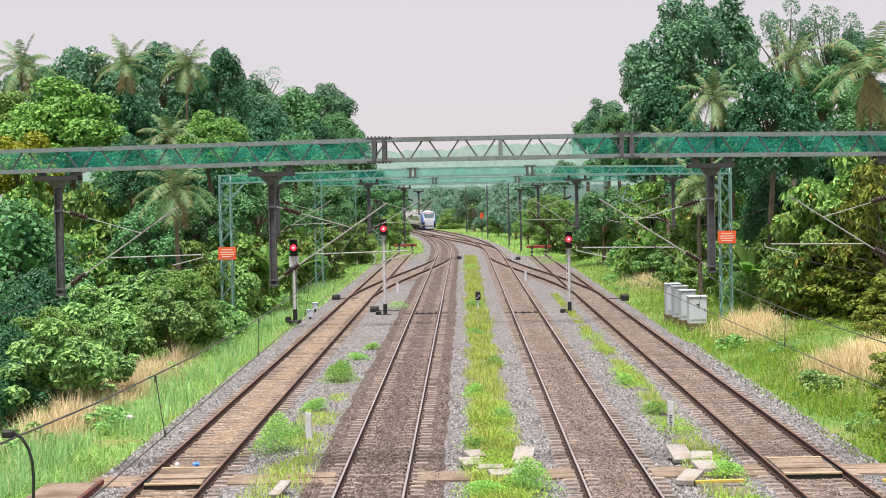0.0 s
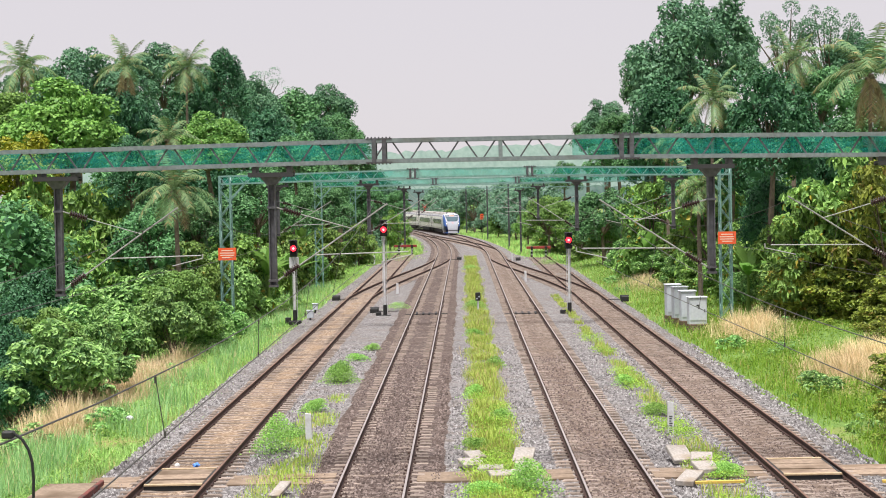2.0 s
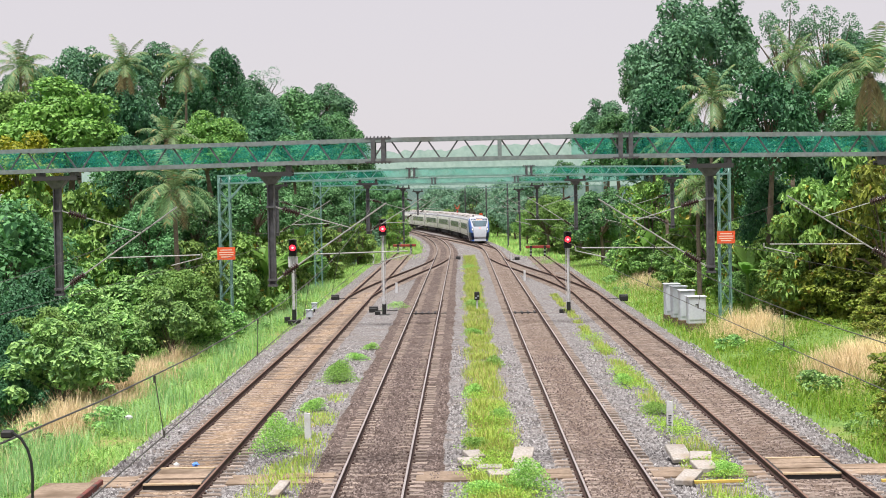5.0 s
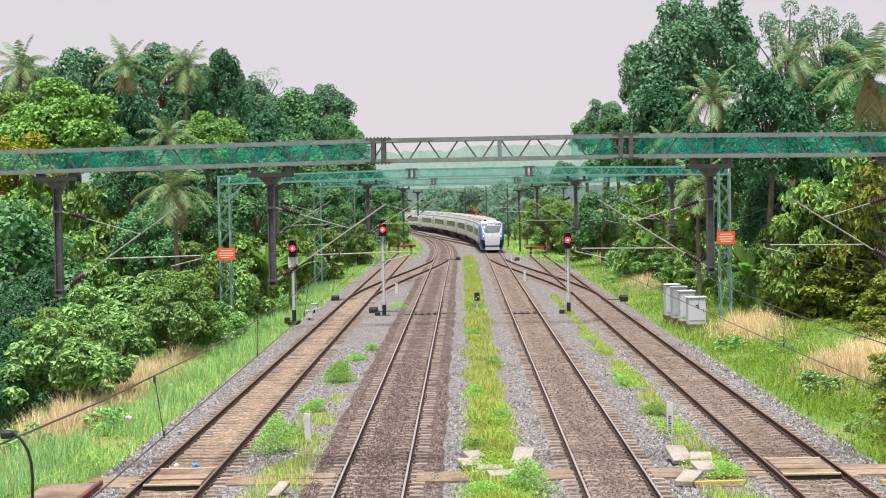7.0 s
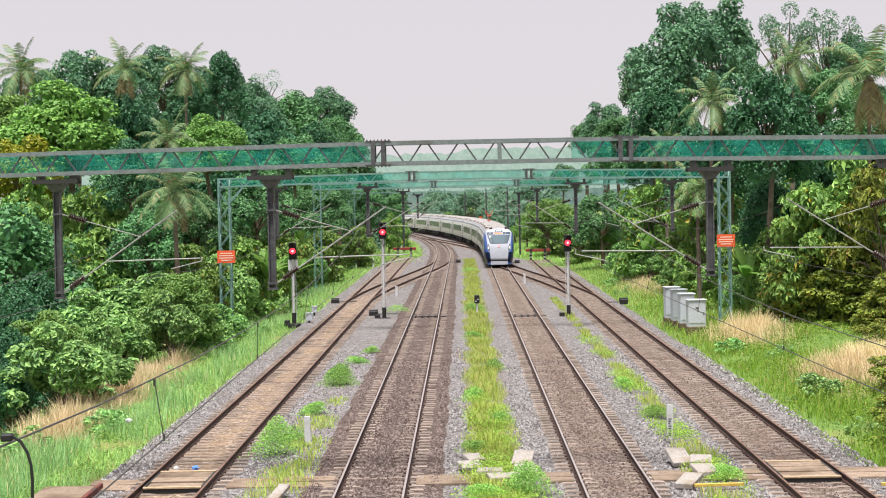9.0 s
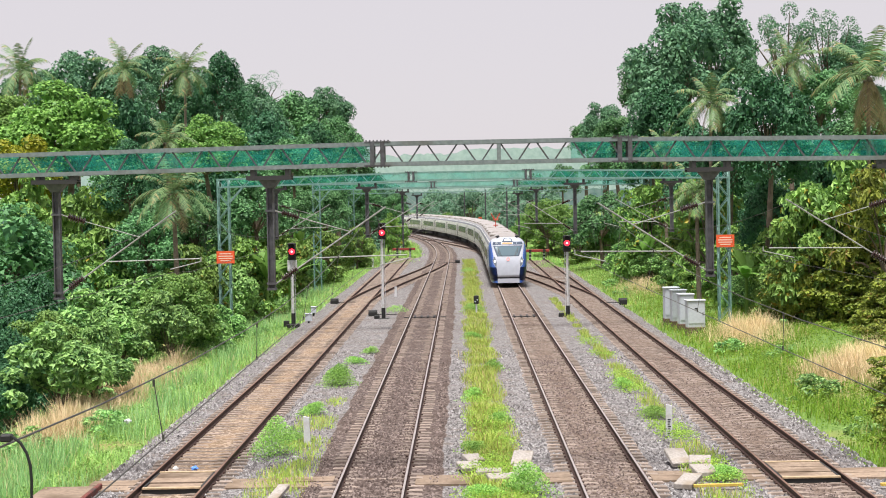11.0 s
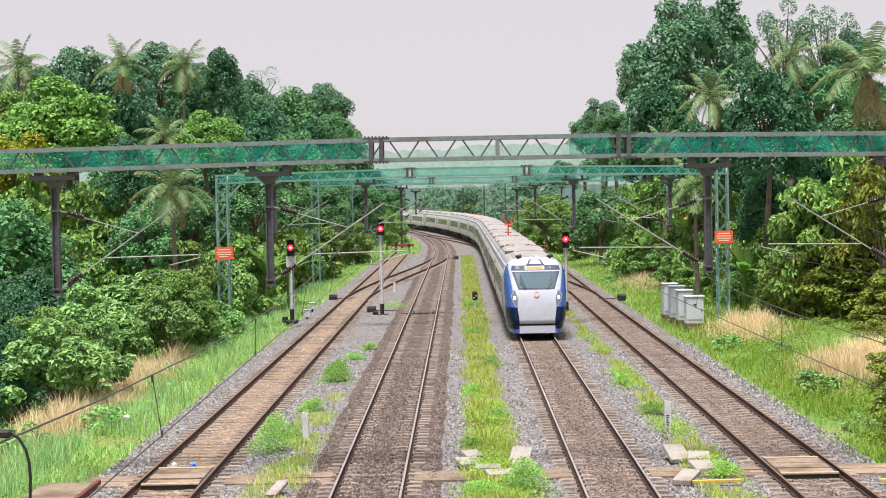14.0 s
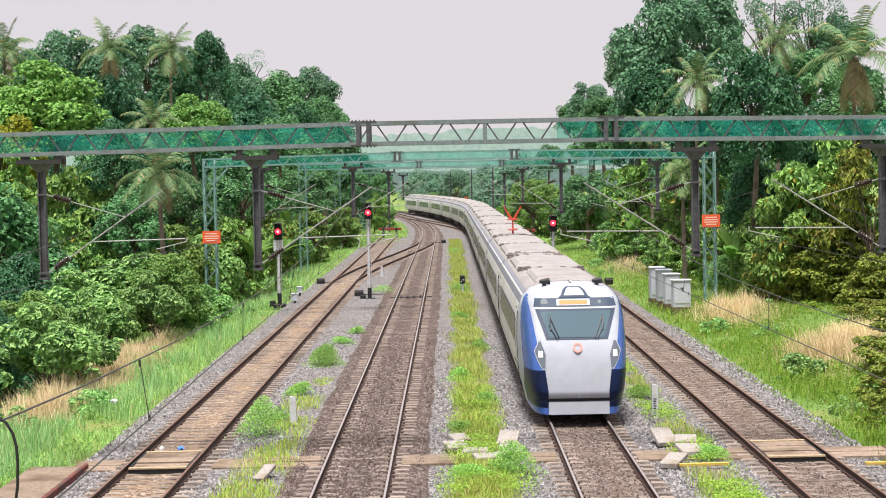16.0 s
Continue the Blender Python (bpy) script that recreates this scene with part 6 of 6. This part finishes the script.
def banana(x, y, top, seed):
    """A banana plant: a soft stem and long broad leaves that arch over."""
    rng = random.Random(seed)
    g = ground_z(x, y)
    t = thing("banana_plant", "banana plant with long pale green leaves", "banana plant", pose(x, y, g), group="banana plants")
    h = top - g
    part("stem", tube(BM(), (0, 0, -0.1), (0, 0, h * 0.55), 0.14, 10, 0.08), M_BANANA, t)
    for i in range(8):
        az, rise = i * 2.4 + rng.uniform(-0.3, 0.3), rng.uniform(0.7, 1.35)
        d = Vector((math.cos(az) * math.cos(rise), math.sin(az) * math.cos(rise), math.sin(rise)))
        side = d.cross(Vector((0, 0, 1))).normalized()
        p = Vector((0, 0, h * 0.5))
        length = h * rng.uniform(0.42, 0.55)
        bm = BM()
        rows = []
        for k in range(10):
            w = 0.34 * math.sin(math.pi * min(1, 0.06 + k / 9.5)) + 0.01
            up = Vector((0, 0, 0.10))
            rows.append([bm.verts.new(p - side * w + up * (w * 2)), bm.verts.new(p), bm.verts.new(p + side * w + up * (w * 2))])
            d = (d + Vector((0, 0, -0.11))).normalized()
            p = p + d * length / 9
        for a, b in zip(rows, rows[1:]):
            for j in (0, 1):
                bm.faces.new((a[j], a[j + 1], b[j + 1], b[j]))
        part("leaf", bm, M_BANANA, t, smooth=True)


for i, (bx, by, bz) in enumerate(((-13.2, 112, 5.2), (-13.8, 116, 5.0), (-14.6, 150, 7.5), (17.0, 100, 4.6), (18.2, 98, 4.2), (-12.6, 121, 4.2), (15.6, 142, 4.8))):
    banana(bx, by, bz, 60 + i)


# ---- grass and weeds ----
M_GRASS = leaf_material("fresh_grass", (0.130, 0.290, 0.060), (0.420, 0.630, 0.190), 0.3, dry=(0.50, 0.43, 0.19), dry_part=0.08)
M_GRASS_EAST = leaf_material("lime_grass", (0.080, 0.170, 0.016), (0.230, 0.350, 0.036), 0.3, dry=(0.36, 0.28, 0.10), dry_part=0.10)
M_GRASS_MEDIAN = leaf_material("yellowing_grass", (0.200, 0.330, 0.045), (0.440, 0.560, 0.110), 0.3, dry=(0.52, 0.42, 0.18), dry_part=0.14)
M_GRASS_TALL = leaf_material("blue_green_grass", (0.110, 0.270, 0.085), (0.350, 0.560, 0.230), 0.3, dry=(0.50, 0.45, 0.24), dry_part=0.06)
M_STRAW = leaf_material("dry_grass", (0.46, 0.36, 0.19), (0.80, 0.64, 0.40), 0.3)
M_WEED_EAST = leaf_material("lime_weeds", (0.060, 0.145, 0.016), (0.215, 0.350, 0.040), 0.28)
M_WEED = leaf_material("low_weeds", (0.085, 0.235, 0.040), (0.340, 0.570, 0.135), 0.28)
M_WEED_BED = leaf_material("yellow_green_weeds", (0.110, 0.220, 0.026), (0.360, 0.510, 0.080), 0.28)


def blades(name, label, xy, height, width, mat, seed, lean=0.45, z_of=None):
    """A sward of single tapering blades, joined as one."""
    rng = np.random.default_rng(seed)
    n = len(xy)
    z = np.array([(z_of or ground_z)(a, b) for a, b in xy]) - 0.03
    o = np.column_stack([xy, z])
    h = height * rng.uniform(0.45, 1.25, n)
    az = rng.uniform(0, 2 * np.pi, n)
    dirs = np.column_stack([np.cos(az), np.sin(az), np.zeros(n)])
    side = np.column_stack([-np.sin(az), np.cos(az), np.zeros(n)]) * (width * rng.uniform(0.6, 1.3, n))[:, None]
    tip = o + dirs * (h * lean * rng.uniform(0.2, 1.2, n))[:, None] + np.column_stack([np.zeros(n), np.zeros(n), h])
    mid = (o + tip) / 2 + np.column_stack([np.zeros(n), np.zeros(n), h * 0.12])
    v = np.stack([o - side, o + side, mid + side * 0.8, tip, mid - side * 0.8], 1).reshape(-1, 3)
    f = []
    for i in range(n):
        k = i * 5
        f.append((k, k + 1, k + 2, k + 4))
        f.append((k + 4, k + 2, k + 3))
    me = bpy.data.meshes.new(name)
    me.from_pydata(v, [], f)
    me.materials.append(mat)
    tagged(new(name, me), label, "grass", kind="stuff")


def scatter(n, x0, x1, y0, y1, seed, clump=0.45, cut=0.0, near=1.6):
    """Places in a strip, thicker near the footbridge, in noisy clumps."""
    rng = np.random.default_rng(seed)
    out = []
    while len(out) < n:
        u = rng.random()
        y = y0 + (y1 - y0) * u ** near
        a = x0(y) if callable(x0) else x0
        b = x1(y) if callable(x1) else x1
        m, h = (a + b) / 2, (b - a) / 2
        x = m + h * (rng.random() * 2 - 1) * rng.uniform(0.55, 1.3)
        if noise.noise((x * clump, y * clump * 0.6, seed * 1.7)) > cut - 0.25 * rng.random():
            out.append((x, y))
    return np.array(out)


def weeds(name, label, xy, height, leaf, mat, seed, z_of=None):
    """Low leafy weeds: leaves in small mounds, joined as one."""
    rng = np.random.default_rng(seed)
    n = len(xy)
    z = np.array([(z_of or ground_z)(a, b) for a, b in xy])
    hm = np.array([0.35 + 0.65 * max(0.0, 0.5 + noise.noise((a * 0.8, b * 0.8, 4.0))) for a, b in xy])
    pos = np.column_stack([xy, z + height * hm * rng.random(n) ** 0.6])
    nor = rng.normal(size=(n, 3)) * 0.6 + np.array([0, -0.2, 0.9])
    nor /= np.linalg.norm(nor, axis=1)[:, None]
    me = leaf_mesh(name, pos, nor, leaf * rng.uniform(0.6, 1.3, n), mat, 0.6, rng)
    tagged(new(name, me), label, "weeds", kind="stuff")


def bed_z(x, y):
    return -0.235


blades("verge_grass", "fresh green grass on the west verge", scatter(52000, -16.5, -10.3, 40, 200, 1), 0.40, 0.013, M_GRASS, 1, 0.8)
blades("verge_grass", "green grass on the east verge", scatter(40000, 11.5, 19.5, 40, 170, 2), 0.34, 0.013, M_GRASS_EAST, 2, 0.8)
blades("tall_grass", "tall soft blue-green grass in clumps on the west verge", scatter(15000, -15.8, -10.8, 42, 150, 14, 0.5, 0.12), 0.80, 0.009, M_GRASS_TALL, 14, 0.55)
blades("tall_grass", "tall soft green grass in clumps on the east verge", scatter(13000, 12.2, 18.0, 44, 150, 15, 0.5, 0.12), 0.65, 0.009, M_GRASS_EAST, 15, 0.6)
blades("verge_grass", "pale green grass along the far east verge", scatter(10000, 11.6, 16.5, 98, 200, 16, 0.4, -0.2, 1.0), 0.42, 0.022, M_GRASS, 16, 0.7)
blades("curve_grass", "bright grass inside the curve", scatter(9000, lambda y: t2(y) - 9.5, lambda y: t2(y) - 3.2, 196, 340, 12, 0.3, -0.2, 1.0), 0.5, 0.04, M_GRASS, 12)
blades("curve_grass", "bright grass outside the curve", scatter(9000, lambda y: t3(y) + 3.2, lambda y: t3(y) + 9.0, 190, 340, 13, 0.3, -0.2, 1.0), 0.5, 0.04, M_GRASS, 13)
weeds("verge_weeds", "low bright weeds on the west verge", scatter(34000, -17.0, -10.9, 40, 190, 3, 0.35, 0.05), 0.6, 0.10, M_WEED, 3)
weeds("verge_weeds", "low bright weeds on the east verge", scatter(44000, 12.2, 20.0, 40, 190, 4, 0.35, -0.1), 0.6, 0.11, M_WEED_EAST, 4)
median = scatter(38000, lambda y: 0.10 + 0.45 * noise.noise((y * 0.22, 0, 9)), lambda y: 1.42 + 0.45 * noise.noise((y * 0.18, 5, 9)), 38, 205, 5, 0.7, -0.42)
blades("median_grass", "yellow-green grass strip between the main lines", median, np.array([0.17 + 0.34 * max(0.0, noise.noise((x * 0.8, y * 0.35, 2.0)) + 0.25) for x, y in median]), 0.012, M_GRASS_MEDIAN, 5, 0.8, bed_z)
weeds("median_weeds", "leafy weeds among the loose slabs", scatter(8000, lambda y: -0.2 if y < 46 else 0.0, lambda y: 1.9 if y < 46 else 1.5, 38, 62, 6, 0.7, 0.1), 0.40, 0.065, M_WEED_BED, 6, bed_z)
blades("siding_grass", "weedy grass strip beside the siding", scatter(6500, lambda y: 5.9 + min(0.5, max(0, (y - 44) * 0.04)), lambda y: 7.25 + 0.25 * noise.noise((y * 0.4, 3, 9)) - min(0.3, max(0, (y - 60) * 0.01)), 38, 125, 7, 0.5, 0.0), 0.24, 0.011, M_GRASS_MEDIAN, 7, 0.6, bed_z)
weeds("siding_weeds", "leafy weeds beside the siding", scatter(9000, lambda y: 6.0, lambda y: 7.2, 38, 90, 8, 0.6, 0.1), 0.34, 0.065, M_WEED_BED, 8, bed_z)
blades("west_gap_grass", "grass tufts between siding and main line", scatter(5000, lambda y: -5.8, lambda y: -4.35 - min(0.4, max(0, y - 50) * 0.02), 38, 64, 9, 0.5, 0.12), 0.20, 0.011, M_GRASS_MEDIAN, 9, 0.5, bed_z)
for cx, cy, r, n in ((-5.25, 69, 0.75, 4200), (-5.1, 78, 0.6, 1200), (-4.7, 83, 0.5, 900), (-5.6, 53, 0.7, 1400), (-4.6, 113, 1.0, 900), (0.6, 172, 1.0, 1300), (9.2, 180, 1.6, 1200), (0.64, 112, 0.8, 2200), (0.3, 63, 0.5, 1100), (1.3, 74, 0.5, 1000), (0.5, 91, 0.6, 1200), (1.1, 56, 0.55, 1300), (0.25, 50.4, 0.5, 1300), (1.5, 42.5, 0.8, 2400), (0.5, 42.0, 0.7, 2000), (-5.5, 59.6, 0.6, 1300), (6.5, 57, 0.6, 1500), (6.3, 66, 0.5, 1100), (6.9, 44.5, 0.6, 1500), (-5.8, 50.0, 0.8, 2600)):
    g = np.random.default_rng(int(cy)).normal(size=(n, 2)) * np.array([r * 0.4, r * 0.55]) + np.array([cx, cy])
    lift = np.sqrt(np.clip(1 - (g[:, 0] - cx) ** 2 / r ** 2 - (g[:, 1] - cy) ** 2 / (r * 1.3) ** 2, 0, 1))
    weeds("weed_tuft", "rounded green weed tuft on the ballast", g, (1.0 if n > 2000 else 0.55) * (0.1 + lift), 0.065, M_WEED, int(cy), bed_z)
for cx, cy, rx, ry, n, s in ((-14.7, 71, 1.4, 8, 8000, 21), (-14.4, 59, 1.1, 6, 4200, 22), (15.2, 89, 1.5, 4.5, 4200, 23), (15.6, 68, 1.4, 3.6, 4600, 24), (17.4, 71, 1.2, 3, 2400, 27), (14.6, 135, 1.6, 8, 1800, 25), (-14.2, 80, 0.8, 6, 1500, 26)):
    g = np.random.default_rng(s).normal(size=(n, 2)) * np.array([rx * 0.62, ry * 0.62]) + np.array([cx, cy])
    tall = np.array([0.75 + 0.75 * noise.noise((x * 1.1, y * 0.7, 6.0)) for x, y in g]) * np.exp(-0.5 * ((g[:, 0] - cx) / rx / 1.4) ** 2 - 0.5 * ((g[:, 1] - cy) / ry / 1.4) ** 2) + 0.2
    blades("dry_grass", "tall straw-coloured dry grass", g, tall, 0.010, M_STRAW, s, 0.7)


def nose_y(t):
    """The place of the train's nose along the line at t seconds."""
    return 359.2 - 21.2 * t + 0.1175 * t * t


def car_pose(front):
    """A car whose two bogies stand on the line, its front end at that place along it."""
    ya, yb = front + 3.4, front + 20.6
    xa, xb = t3(ya), t3(yb)
    turn = math.atan2(xa - xb, yb - ya)
    return Matrix.LocRotScale((xa + math.sin(turn) * 3.4, ya - math.cos(turn) * 3.4, 0), Euler((0, 0, turn)), None)


def motions():
    """The train runs along the second main line from the curve towards the footbridge."""
    for i, car in enumerate(TRAIN):
        walk(car, [(t, car_pose(nose_y(t) + i * CAR)) for t in [k * 0.5 for k in range(33)]])


motions()
